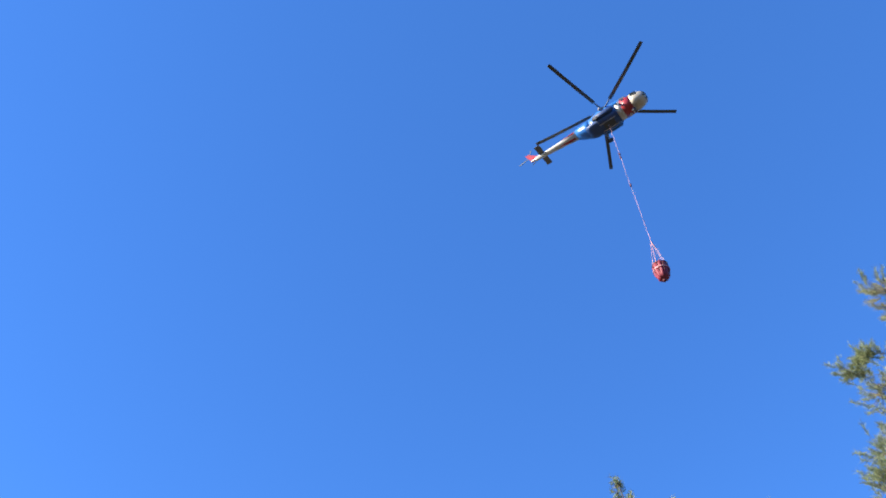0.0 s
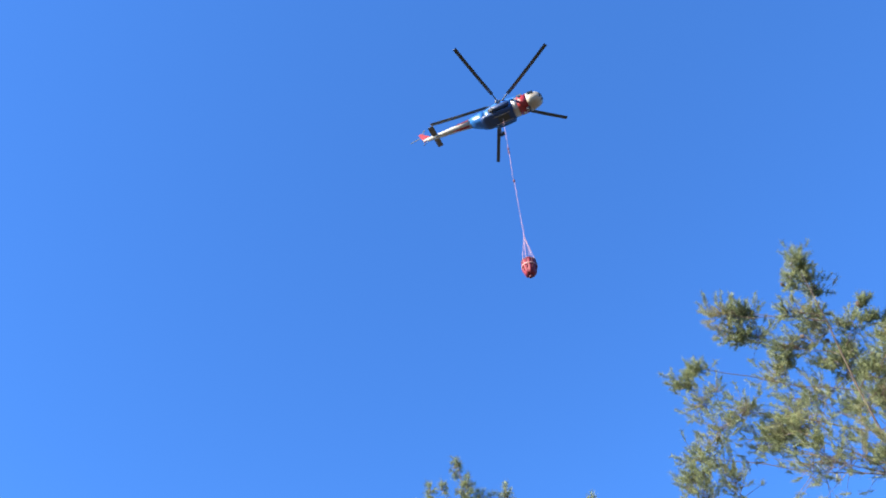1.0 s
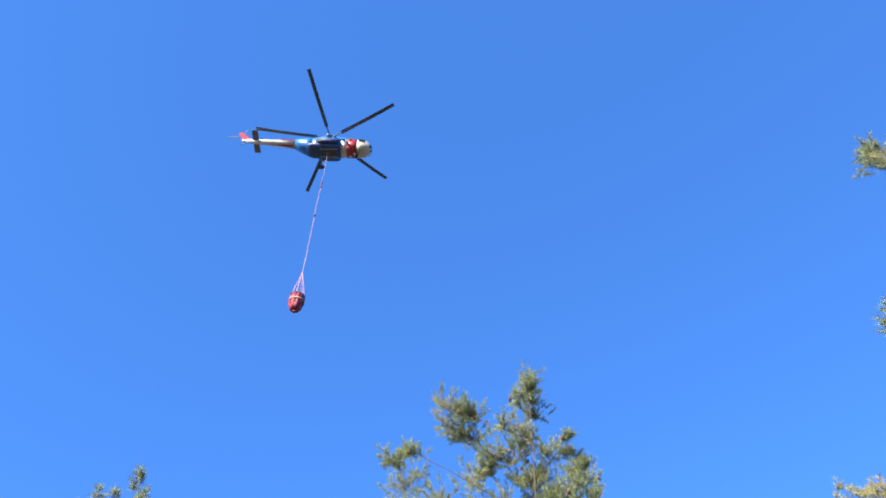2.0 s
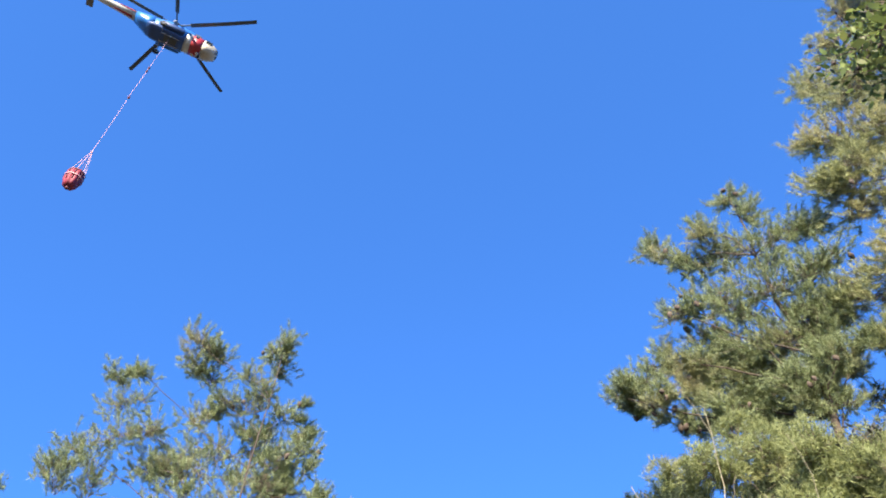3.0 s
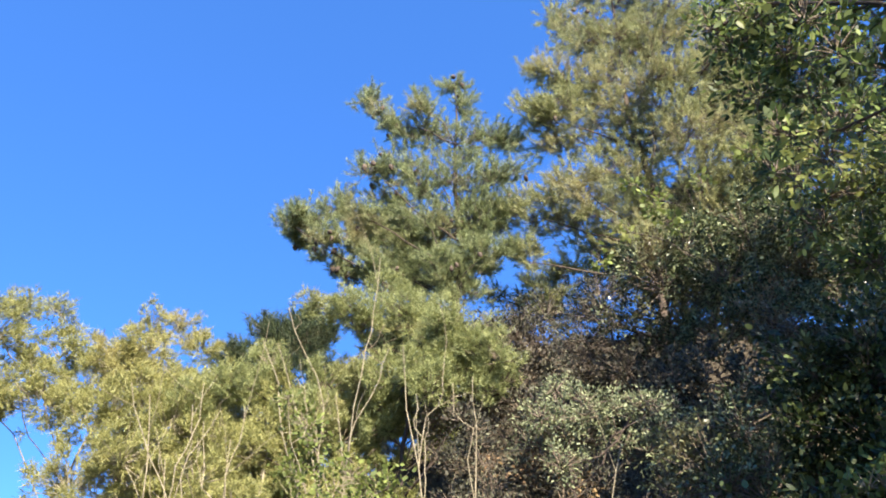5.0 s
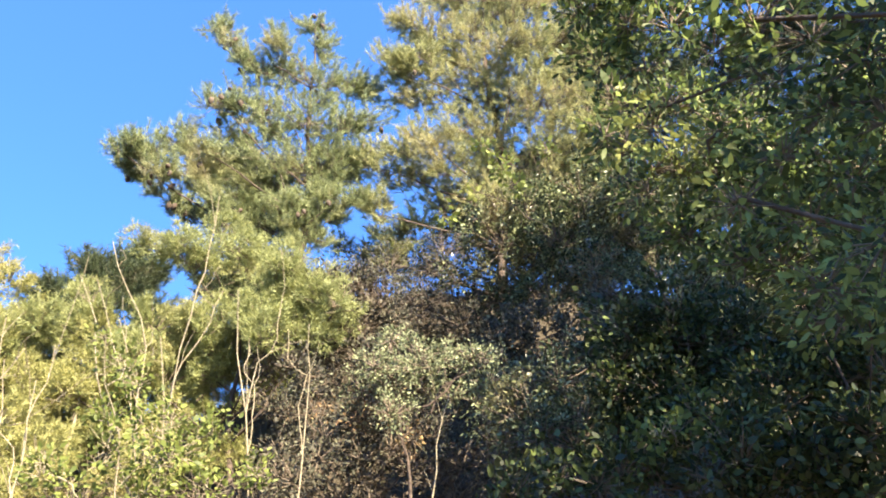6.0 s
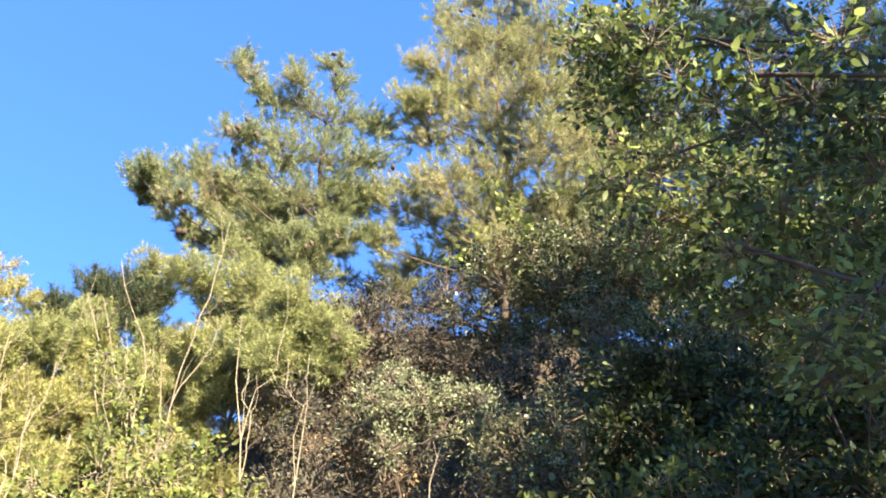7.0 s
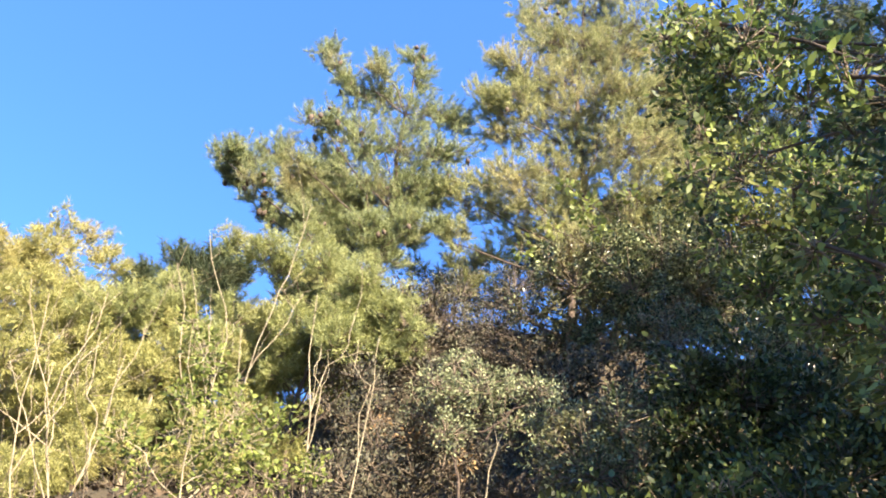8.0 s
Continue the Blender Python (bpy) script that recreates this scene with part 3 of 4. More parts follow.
PINE_D = [
    (-20.16, -1.29, 13.39, 0.18), (-19.80, -0.87, 12.53, 0.25), (-20.17, -0.62, 12.21, 0.23),
    (-20.09, 0.29, 12.29, 0.19), (-20.24, -0.13, 11.87, 0.25), (-19.91, -2.05, 12.45, 0.15),
    (-19.73, -1.67, 12.47, 0.13), (-19.90, -1.02, 11.70, 0.27), (-20.46, 1.45, 11.82, 0.12),
    (-19.43, 2.77, 11.56, 0.10), (-19.37, 2.81, 11.06, 0.09), (-18.86, 4.62, 10.68, 0.11),
    (-20.42, 0.30, 11.71, 0.23), (-20.43, -2.54, 12.26, 0.19), (-19.46, 2.94, 10.56, 0.20),
    (-19.32, 3.95, 10.31, 0.20), (-19.60, 1.28, 10.78, 0.23),
]
GREEN_PLANT = [
    (-1.87, 5.35, 3.71, 0.13), (-1.71, 5.32, 3.53, 0.13), (-1.97, 5.47, 3.36, 0.18),
    (-1.40, 5.22, 3.23, 0.18), (-1.20, 5.73, 3.26, 0.20), (-1.84, 5.26, 2.95, 0.19),
    (-1.50, 5.61, 3.01, 0.22), (-2.01, 5.44, 2.68, 0.19), (-1.65, 5.64, 2.73, 0.22),
    (-1.10, 5.49, 2.77, 0.20), (-2.21, 5.23, 2.85, 0.15), (-0.76, 5.59, 2.92, 0.15),
    (-1.91, 5.04, 3.79, 0.08),
]
BANK_BUSH = [
    (-0.97, 7.24, 3.99, 0.27), (-0.62, 7.65, 4.28, 0.25), (-0.44, 7.65, 3.78, 0.30),
    (-0.07, 6.88, 3.52, 0.25), (-0.87, 7.39, 3.57, 0.30), (-0.72, 7.11, 4.33, 0.21),
    (0.06, 6.98, 3.33, 0.25), (0.38, 6.97, 3.45, 0.26), (0.77, 7.52, 3.79, 0.28),
    (1.03, 7.63, 3.53, 0.30), (-0.43, 6.70, 3.29, 0.24), (-0.01, 6.64, 3.26, 0.24),
    (0.42, 6.70, 3.16, 0.25), (-0.01, 6.64, 3.64, 0.22), (0.67, 7.00, 3.56, 0.23),
    (1.14, 6.46, 3.19, 0.26), (-0.72, 6.56, 3.06, 0.26), (-0.22, 6.94, 2.97, 0.27),
    (0.83, 6.68, 2.89, 0.26),
]
GOLD_C = [
    (-4.44, 7.39, 3.91, 0.42), (-3.80, 7.58, 3.95, 0.40), (-3.26, 7.97, 4.32, 0.37),
    (-2.93, 8.45, 4.69, 0.32), (-2.31, 8.55, 4.14, 0.31), (-3.24, 7.48, 3.55, 0.36),
    (-2.36, 7.96, 3.59, 0.35), (-4.24, 7.91, 3.62, 0.44), (-3.15, 8.00, 4.75, 0.27),
    (-1.60, 8.62, 3.80, 0.31), (-5.08, 7.29, 3.83, 0.48), (-3.80, 7.15, 2.87, 0.33),
    (-3.51, 7.40, 2.86, 0.34), (-3.95, 6.77, 2.66, 0.36),
]
THICKET_LOW = [
    (-0.18, 8.11, 5.18, 0.32), (-0.60, 8.17, 5.19, 0.30), (1.63, 7.87, 4.88, 0.40),
    (2.03, 7.51, 4.86, 0.39), (2.57, 7.31, 4.63, 0.38), (3.27, 7.73, 5.21, 0.41),
    (-0.35, 7.60, 5.54, 0.29), (0.23, 8.15, 5.54, 0.33), (-0.70, 8.27, 4.85, 0.28),
    (-0.01, 7.79, 4.62, 0.30), (1.65, 7.46, 4.18, 0.38), (-1.06, 7.85, 4.66, 0.26),
]
BACK_A = [
    (2.53, 12.90, 9.62, 0.81), (3.94, 12.50, 9.48, 0.86),
    (5.44, 12.66, 9.85, 0.89), (5.79, 11.30, 10.30, 0.84), (6.33, 12.25, 13.10, 0.83),
    (5.09, 11.53, 11.01, 0.74), (6.05, 11.49, 7.99, 0.89),
    (4.40, 12.76, 10.91, 0.92), (3.04, 12.17, 8.15, 0.80), (4.70, 12.26, 8.05, 0.81),
    (6.72, 11.63, 11.91, 0.78), (6.02, 11.94, 14.69, 0.72), (4.93, 11.40, 14.60, 0.64),
    (5.03, 11.37, 13.25, 0.66), (5.47, 11.15, 9.17, 0.69), (5.92, 11.01, 8.70, 0.67),
    (2.99, 13.03, 10.42, 0.60), (3.55, 12.33, 11.07, 0.59), (4.65, 12.13, 9.77, 0.74),
    (2.01, 12.78, 9.61, 0.49),
    (-0.51, 12.20, 8.70, 0.16), (0.01, 12.20, 8.54, 0.20), (0.51, 12.20, 8.84, 0.18),
    (1.03, 12.20, 8.61, 0.22), (1.49, 12.20, 8.98, 0.24), (-0.08, 12.20, 8.15, 0.22),
    (0.59, 12.20, 8.19, 0.24), (1.27, 12.20, 8.20, 0.26),
]
BACK_B = [
    (6.99, 10.82, 8.44, 0.98), (7.07, 9.78, 6.74, 0.85), (7.96, 9.48, 6.65, 0.84),
    (8.40, 9.45, 8.33, 0.91), (7.63, 9.14, 9.95, 0.95), (9.52, 8.74, 11.22, 0.99),
    (8.33, 9.18, 12.30, 1.05), (9.30, 7.86, 12.94, 0.89), (6.92, 9.99, 9.86, 0.88),
    (6.28, 11.03, 6.84, 0.82), (6.99, 9.67, 11.82, 0.82), (8.97, 8.24, 8.72, 0.85),
    (8.59, 8.74, 6.83, 0.80), (8.20, 9.03, 5.33, 0.76), (7.56, 10.31, 5.68, 0.85),
    (6.38, 10.89, 5.73, 0.87), (5.35, 10.77, 13.63, 0.76), (6.28, 10.89, 12.54, 0.86),
    (5.11, 10.89, 11.86, 0.72), (4.45, 10.61, 12.45, 0.54), (5.60, 10.03, 14.12, 0.74),
    (7.21, 9.73, 15.00, 0.88), (8.26, 9.09, 14.60, 0.83), (6.73, 10.30, 11.08, 0.71),
    (9.06, 8.77, 10.37, 0.86), (9.68, 8.25, 11.09, 0.75), (9.56, 8.65, 9.48, 0.72),
    (8.44, 8.78, 8.61, 0.69), (8.47, 9.43, 12.18, 0.71), (5.75, 9.64, 8.84, 0.61),
    (6.64, 9.99, 8.66, 0.63), (5.42, 9.55, 7.92, 0.58), (6.74, 9.39, 9.01, 0.61),
    (7.33, 9.47, 8.25, 0.60),
    (6.06, 9.20, 6.70, 0.60), (6.55, 9.20, 6.43, 0.60), (7.23, 9.20, 6.77, 0.60),
    (7.55, 9.20, 6.29, 0.60), (6.69, 9.20, 5.96, 0.60), (8.17, 9.20, 6.94, 0.60),
    (5.95, 9.20, 5.92, 0.60),
]
BACK_C = [
    (-5.28, 10.15, 5.39, 0.50), (-4.40, 10.32, 5.55, 0.51), (-3.42, 10.22, 5.79, 0.48),
    (-2.45, 10.53, 5.83, 0.49), (-1.55, 10.47, 5.80, 0.45), (-4.46, 9.75, 4.39, 0.61),
    (-3.54, 10.54, 4.73, 0.67), (-2.34, 11.01, 4.99, 0.71), (-1.10, 10.72, 5.10, 0.53),
    (-3.79, 10.14, 3.80, 0.62), (-2.50, 11.05, 4.12, 0.68), (-1.02, 11.46, 4.34, 0.63),
    (-4.93, 9.32, 4.52, 0.52), 
    
    (-3.07, 10.44, 6.34, 0.41), (-3.62, 10.29, 5.96, 0.39),
]
BACK_D = [
    (-0.45, 9.56, 5.53, 0.41), (0.13, 10.26, 4.96, 0.51), (0.84, 9.96, 5.54, 0.51),
    (0.79, 9.89, 6.26, 0.44), (1.53, 10.02, 5.81, 0.52), (0.24, 10.26, 6.78, 0.45),
    (-0.32, 9.56, 6.66, 0.35), (-0.29, 10.46, 4.23, 0.50), (0.86, 10.42, 4.32, 0.50),
    (2.00, 9.71, 6.01, 0.52), (2.00, 9.77, 4.97, 0.58),
]
UNDERGROWTH = [
    (1.15, 5.70, 3.37, 0.24), (1.36, 5.50, 3.46, 0.27), (1.57, 5.30, 3.54, 0.30),
    (1.99, 5.70, 3.91, 0.24), (2.27, 5.50, 4.11, 0.27), (1.37, 5.30, 3.09, 0.30),
    (1.14, 5.70, 3.12, 0.24), (1.82, 5.50, 3.34, 0.27), (1.63, 5.30, 3.01, 0.30),
    (2.58, 5.70, 3.99, 0.24), (2.14, 5.50, 3.54, 0.27), (2.70, 5.30, 4.10, 0.30),
]
SCRUB_LOW = [
    (1.19, 4.81, 2.60, 0.23), (1.46, 4.41, 2.55, 0.25), (1.91, 4.60, 2.56, 0.26),
    (2.08, 4.13, 2.52, 0.28), (2.36, 4.02, 2.42, 0.27), (2.75, 4.06, 2.45, 0.27),
    (2.83, 3.76, 2.33, 0.25), (2.52, 3.87, 2.64, 0.23), (2.81, 3.65, 2.64, 0.23),
    (2.37, 4.33, 2.85, 0.26), (2.92, 3.51, 2.47, 0.25), (0.85, 4.51, 2.46, 0.18),
]
VINE = [
    (1.49, 7.01, 7.26, 0.10), (1.71, 7.06, 6.95, 0.15), (1.84, 6.93, 6.59, 0.14),
    (2.31, 6.89, 7.11, 0.12), (3.03, 6.74, 7.20, 0.17), (2.88, 6.76, 7.49, 0.13),
    (1.00, 7.25, 6.35, 0.11), (4.15, 5.86, 5.98, 0.14), (3.85, 6.31, 5.14, 0.14),
    (4.19, 6.02, 5.64, 0.11), (4.89, 5.34, 5.83, 0.12), (3.23, 6.64, 7.01, 0.13),
    (1.33, 7.04, 6.55, 0.08),
]
FOOT_PLANT = [
    (1.93, 4.22, 2.78, 0.15), (2.10, 4.26, 2.93, 0.09), (2.12, 4.10, 2.72, 0.11),
    (1.73, 4.30, 2.74, 0.10),
]
DRY_A = [
    (2.97, 7.75, 5.84, 0.24), (2.85, 7.87, 5.58, 0.18), (3.22, 7.68, 6.03, 0.16),
    (2.67, 7.70, 5.79, 0.12),
]
DRY_B = [
    (0.07, 6.51, 3.71, 0.15), (0.29, 6.68, 3.83, 0.12), (-0.10, 6.54, 3.58, 0.13),
    (-0.39, 6.47, 3.65, 0.09), (0.45, 6.39, 3.35, 0.12),
]
SUNLIT_BOUGHS = [
    (0.89, 1.89, 4.09, 0.05), (0.89, 1.81, 3.87, 0.05), (0.99, 1.83, 3.94, 0.07),
    (1.03, 1.70, 3.87, 0.08), (1.14, 1.70, 3.96, 0.08), (1.14, 1.66, 3.76, 0.09),
    (1.11, 1.80, 3.79, 0.08), (1.17, 1.76, 3.67, 0.07), (1.21, 1.71, 3.75, 0.05),
    (0.98, 1.78, 3.68, 0.06), (0.97, 1.86, 3.67, 0.04), (1.39, 1.61, 3.67, 0.05),
    (1.38, 1.49, 3.48, 0.05), (1.44, 1.47, 3.48, 0.05), (1.25, 1.56, 3.60, 0.04),
    (1.50, 1.30, 3.28, 0.04), (1.17, 1.73, 3.10, 0.05), (1.12, 1.63, 2.96, 0.03),
]


# ---- trees and shrubs ----
def pine_leaf(k=9, length=0.155, width=0.0105):
    return lambda rng, pos, way: needles(rng, pos, way, k, length, width)


def broad_leaf(length=0.10, width=0.055, lift=0.5, hang=0.15):
    return lambda rng, pos, way: blades(rng, pos, way, length, width, lift, hang)


pine_a = plant("pine_tree", 11, (-12.6, 7.6), "crown", PINE_A_TOP + PINE_A_LOW, pine_leaf(9, 0.13, 0.0095), PINE,
      "tall open-crowned pine with sunlit grey-green needles", "tree", 0.06, fill=0, bridge=0.3, shoots=88)
plant("pine_tree", 12, (-19.8, 1.2), "crown", PINE_D, pine_leaf(8, 0.15, 0.013), PINE,
      "slender pine with thin upright green tips", "tree", 0.09, 3600, top=(-20.0, -1.2, 13.6), fill=0, flat=1.9, many=80, sub=(0.04, 0.1), stray=0.3)
pine_b = plant("pine_tree", 13, (-1.3, 11.4), "crown", PINE_B_TOP + PINE_B_LOW, pine_leaf(9, 0.13, 0.0095), PINE,
      "pine with layered grey-green boughs and dark trunk", "tree", 0.10, fill=1, bridge=0.12, shoots=82, top=(-1.2, 11.6, 14.3))
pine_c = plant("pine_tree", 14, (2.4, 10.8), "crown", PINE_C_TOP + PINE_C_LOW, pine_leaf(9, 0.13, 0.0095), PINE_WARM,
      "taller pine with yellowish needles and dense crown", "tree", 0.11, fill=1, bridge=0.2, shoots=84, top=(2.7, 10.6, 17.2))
plant("pine_tree", 15, (-3.0, 9.9), "crown", DARK_PINE, pine_leaf(9, 0.13, 0.0095), PINE_SHADE_TONE,
      "small pine among others, with their shade in its needle colour", "tree", 0.07, fill=1, shoots=110)
plant("juniper_bush", 16, (-1.5, 8.5), "crown", JUNIPER, pine_leaf(8, 0.09, 0.0085), JUNI,
      "rounded juniper with feathery yellow-green sprays", "bush", 0.05, 3900, top=(-1.7, 8.4, 6.6))
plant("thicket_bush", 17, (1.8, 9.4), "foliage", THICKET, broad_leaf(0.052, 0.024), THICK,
      "dense thicket of dry brown twigs with shade in its colour", "bush", 0.05, 3400, twig_r=0.004, fill=1, many=80, stray=0.3)
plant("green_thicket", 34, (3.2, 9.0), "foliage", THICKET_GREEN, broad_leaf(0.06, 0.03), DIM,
      "thicket of small leaves, shade and pale glints in their colour", "bush", 0.05, 5200, fill=1, sub=(0.05, 0.14))
# Out-of-view clumps added on the sun side to shade the near crown's lower boughs.
rc = np.random.default_rng(78)
behind = [(1.95 + x * 0.6, -0.1 + y * 0.6, 3.0 + z * 0.35, 0.28) for x, y, z in unit(rc.normal(size=(14, 3))) * rc.uniform(0.2, 1, (14, 1)) ** 0.5]
plant("broadleaf_tree", 18, (2.4, 0.6), "crown", BROAD_NEAR + behind, broad_leaf(0.038, 0.019, 0.3, 0.5), BROAD,
      "leafy broadleaf tree with glossy green leaves overhanging the path", "tree", 0.03, 10500, fill=0, top=(1.9, 1.0, 4.0), shell=0.6, sub=(0.03, 0.075),
      many=130, twig_r=0.002, limb_every=7, stray=0.3)
plant("broadleaf_tree", 56, (3.3, 3.9), "crown", BROAD_MID, broad_leaf(0.055, 0.028, 0.35, 0.4), BROAD,
      "small leafy broadleaf tree in the shade of its neighbour", "tree", 0.02, 6000, top=(2.4, 3.5, 4.4), shell=0.6, sub=(0.06, 0.13), many=90)
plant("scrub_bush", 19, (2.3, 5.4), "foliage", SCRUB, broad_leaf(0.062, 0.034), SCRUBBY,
      "green scrub with the bank's shade put into its colour", "bush", 0.04, 7000, sub=(0.06, 0.16))
plant("silver_bush", 20, (0.6, 6.3), "foliage", SILVER_BUSH, broad_leaf(0.036, 0.016, 0.3), SILVER,
      "pale silvery-leaved bush growing on the bank", "bush", 0.03, 10500, sub=(0.035, 0.085), many=80, stray=0.35)
plant("yellow_shrub", 21, (-4.4, 8.4), "foliage", GOLD_A, pine_leaf(8, 0.085, 0.0085), GOLD,
      "feathery shrub turning yellow in full sun", "bush", 0.05, 2900, twig_r=0.004, stray=0.3, wood=PALE)
plant("yellow_shrub", 22, (-6.2, 7.8), "foliage", GOLD_B, pine_leaf(8, 0.09, 0.0095), GOLD,
      "lacy yellow-green shrub with thin bare tips", "bush", 0.03, 3600, twig_r=0.004, stray=0.45, fill=0, many=75, wood=PALE)
plant("leafy_plant", 23, (-1.4, 5.4), "foliage", GREEN_PLANT, broad_leaf(0.055, 0.03), FRESH,
      "fresh bright green leafy sapling on the bank", "plant", 0.012, 3200, twig_r=0.0025, wood=PALE, sub=(0.05, 0.12))
plant("yellow_shrub", 26, (-3.2, 8.0), "foliage", GOLD_C, pine_leaf(8, 0.085, 0.0085), GOLD,
      "low yellowing shrub along the foot of the bank", "bush", 0.04, 2900, twig_r=0.004, wood=PALE)
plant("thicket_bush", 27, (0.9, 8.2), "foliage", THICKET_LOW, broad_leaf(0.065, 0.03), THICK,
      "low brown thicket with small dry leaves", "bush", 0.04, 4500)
# Backing pines added to close sky holes; their darkness is painted shade.
plant("pine_tree", 28, (3.8, 13.2), "crown", BACK_A, pine_leaf(8, 0.2, 0.016), PINE_SHADE_TONE,
      "pine deep in the wood, shade put into its needles", "tree", 0.1, 850, fill=1, many=25, sub=(0.1, 0.25))
plant("pine_tree", 29, (8.6, 10.0), "crown", BACK_B, pine_leaf(8, 0.2, 0.016), PINE_SHADE_TONE,
      "broad pine behind the leafy tree, shade put into its needles", "tree", 0.1, 700, fill=1, many=25, sub=(0.1, 0.25))
plant("juniper_bush", 31, (-3.4, 10.6), "crown", BACK_C, pine_leaf(8, 0.14, 0.014), JUNI,
      "spreading juniper closing the gaps behind the shrubs", "bush", 0.06, 2200)
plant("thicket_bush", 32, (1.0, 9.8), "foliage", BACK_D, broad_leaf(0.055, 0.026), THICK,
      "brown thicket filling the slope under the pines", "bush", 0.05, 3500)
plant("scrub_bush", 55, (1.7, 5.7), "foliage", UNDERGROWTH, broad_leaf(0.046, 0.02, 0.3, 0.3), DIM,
      "loose bush of small leaves, shade and pale glints in their colour", "bush", 0.03, 6200, sub=(0.045, 0.11), many=70, stray=0.35)
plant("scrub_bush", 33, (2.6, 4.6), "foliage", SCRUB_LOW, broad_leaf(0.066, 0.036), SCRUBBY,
      "low scrub with shade put into its leaf colour", "bush", 0.03, 5000, sub=(0.06, 0.16))
plant("hanging_leaf_clumps", 35, (2.4, 7.4), "foliage", VINE, broad_leaf(0.085, 0.06, 0.3, 0.5), FRESH,
      "bright yellow-green vine hanging in the thicket", "vine", 0.008, 3200, limb_every=4, twig_r=0.003, fill=0, sub=(0.05, 0.11), stray=0.3)
plant("leafy_plant", 36, (1.9, 4.5), "foliage", FOOT_PLANT, broad_leaf(0.065, 0.042, 0.4, 0.3), FRESH,
      "bright green leafy plant at the foot of the bank", "plant", 0.012, 2600, wood=PALE, twig_r=0.003, sub=(0.05, 0.11))
# Outer boughs of the leafy tree, planted apart in the sunlit leaf colour.
plant("hanging_leaf_clumps", 39, (1.9, 1.2), "foliage", SUNLIT_BOUGHS, broad_leaf(0.038, 0.022, 0.3, 0.5), SUNNY,
      "sunlit boughs of the leafy tree, sunlight put into their colour", "vine", 0.004, 9000, limb_every=4, twig_r=0.0015, fill=0, sub=(0.025, 0.06), many=90, stray=0.3)
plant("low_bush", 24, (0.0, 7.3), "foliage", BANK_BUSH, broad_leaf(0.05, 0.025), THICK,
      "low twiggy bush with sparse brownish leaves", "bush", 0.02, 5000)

plant("dry_shrub", 37, (1.6, 8.3), "foliage", DRY_A, broad_leaf(0.05, 0.018, 0.3, 0.4), RUST,
      "withered shrub with rusty tan leaves in the thicket", "bush", 0.015, 3600, twig_r=0.004, fill=1, stray=0.35, wood=PALE)
plant("dry_shrub", 38, (-0.1, 6.6), "foliage", DRY_B, broad_leaf(0.042, 0.016, 0.3, 0.4), RUST,
      "low withered shrub with reddish-brown leaves on the bank", "bush", 0.012, 4200, twig_r=0.003, fill=1, stray=0.35, wood=TWIG)

# unseen trees added behind the path to keep the bank in shade
rs = np.random.default_rng(77)
shade = [(8.5 + x * 2.1, -3.0 + y * 1.5, 10.2 + z * 3.3, 0.8) for x, y, z in unit(rs.normal(size=(48, 3))) * rs.uniform(0.2, 1, (48, 1)) ** 0.5]
plant("broadleaf_tree", 25, (8.4, -3.2), "crown", shade, broad_leaf(0.2, 0.13), BROAD,
      "unseen tall broadleaf tree added to shade the bank", "tree", 0.2, 460, top=(8.5, -3.0, 13.0))
# second unseen crown, added to shade the low scrub and near boughs
lower = [(4.8 + x * 1.3, -3.0 + y, 6.0 + z * 1.3, 0.6) for x, y, z in unit(rs.normal(size=(26, 3))) * rs.uniform(0.2, 1, (26, 1)) ** 0.5]
plant("broadleaf_tree", 57, (4.8, -3.2), "crown", lower, broad_leaf(0.14, 0.09), BROAD,
      "unseen smaller broadleaf tree added to block low sun", "tree", 0.12, 950, top=(4.8, -3.0, 6.8))


def cones(tree, seed, boughs, share):
    """Dark ripe cones of overlapping scales, hanging at the edges of a pine's boughs."""
    rng = np.random.default_rng(seed)
    v, f = [(0, 0, 0.012)], []
    for i in range(6):
        r = 0.031 * math.sin(0.45 + i * 0.44)
        for k in range(8):
            w = 2 * math.pi * (k + 0.5 * (i % 2)) / 8
            v.append((math.cos(w) * r * (1.18 if k % 2 else 0.92), math.sin(w) * r * (1.18 if k % 2 else 0.92), -0.016 * i))
    v.append((0, 0, -0.1))
    last = len(v) - 1
    for k in range(8):
        f.append((0, 1 + k, 1 + (k + 1) % 8))
        f.append((last, 41 + (k + 1) % 8, 41 + k))
        for i in range(5):
            p, q = 1 + i * 8, 1 + i * 8 + 8
            f += [(p + k, q + k, q + (k + 1) % 8), (p + k, q + (k + 1) % 8, p + (k + 1) % 8)]
    first = None
    for x, y, z, r in boughs:
        for _ in range(rng.poisson(share)):
            d = unit(rng.normal(size=3) * (1, 1, 0.5) + (0, -0.5, 0)) * r * rng.uniform(0.7, 1.05)
            if first is None:
                ob = first = arrays("pine_cone", v, f, BARK, tree, "dark brown ripe cone")
            else:
                ob = new("pine_cone", first.data)
                ob.parent = tree
                tagged(ob, "dark brown ripe cone")
            ob.location = np.array((x, y, z)) + d - np.array(tree.location)
            ob.rotation_euler = tuple(rng.normal(0, 0.5, 3))
            ob.scale = (1.5 + rng.uniform(-0.3, 0.3),) * 3


cones(pine_b, 51, PINE_B_TOP + PINE_B_LOW, 1.3)
cones(pine_c, 52, PINE_C_TOP, 1.0)
cones(pine_a, 53, PINE_A_TOP, 0.8)

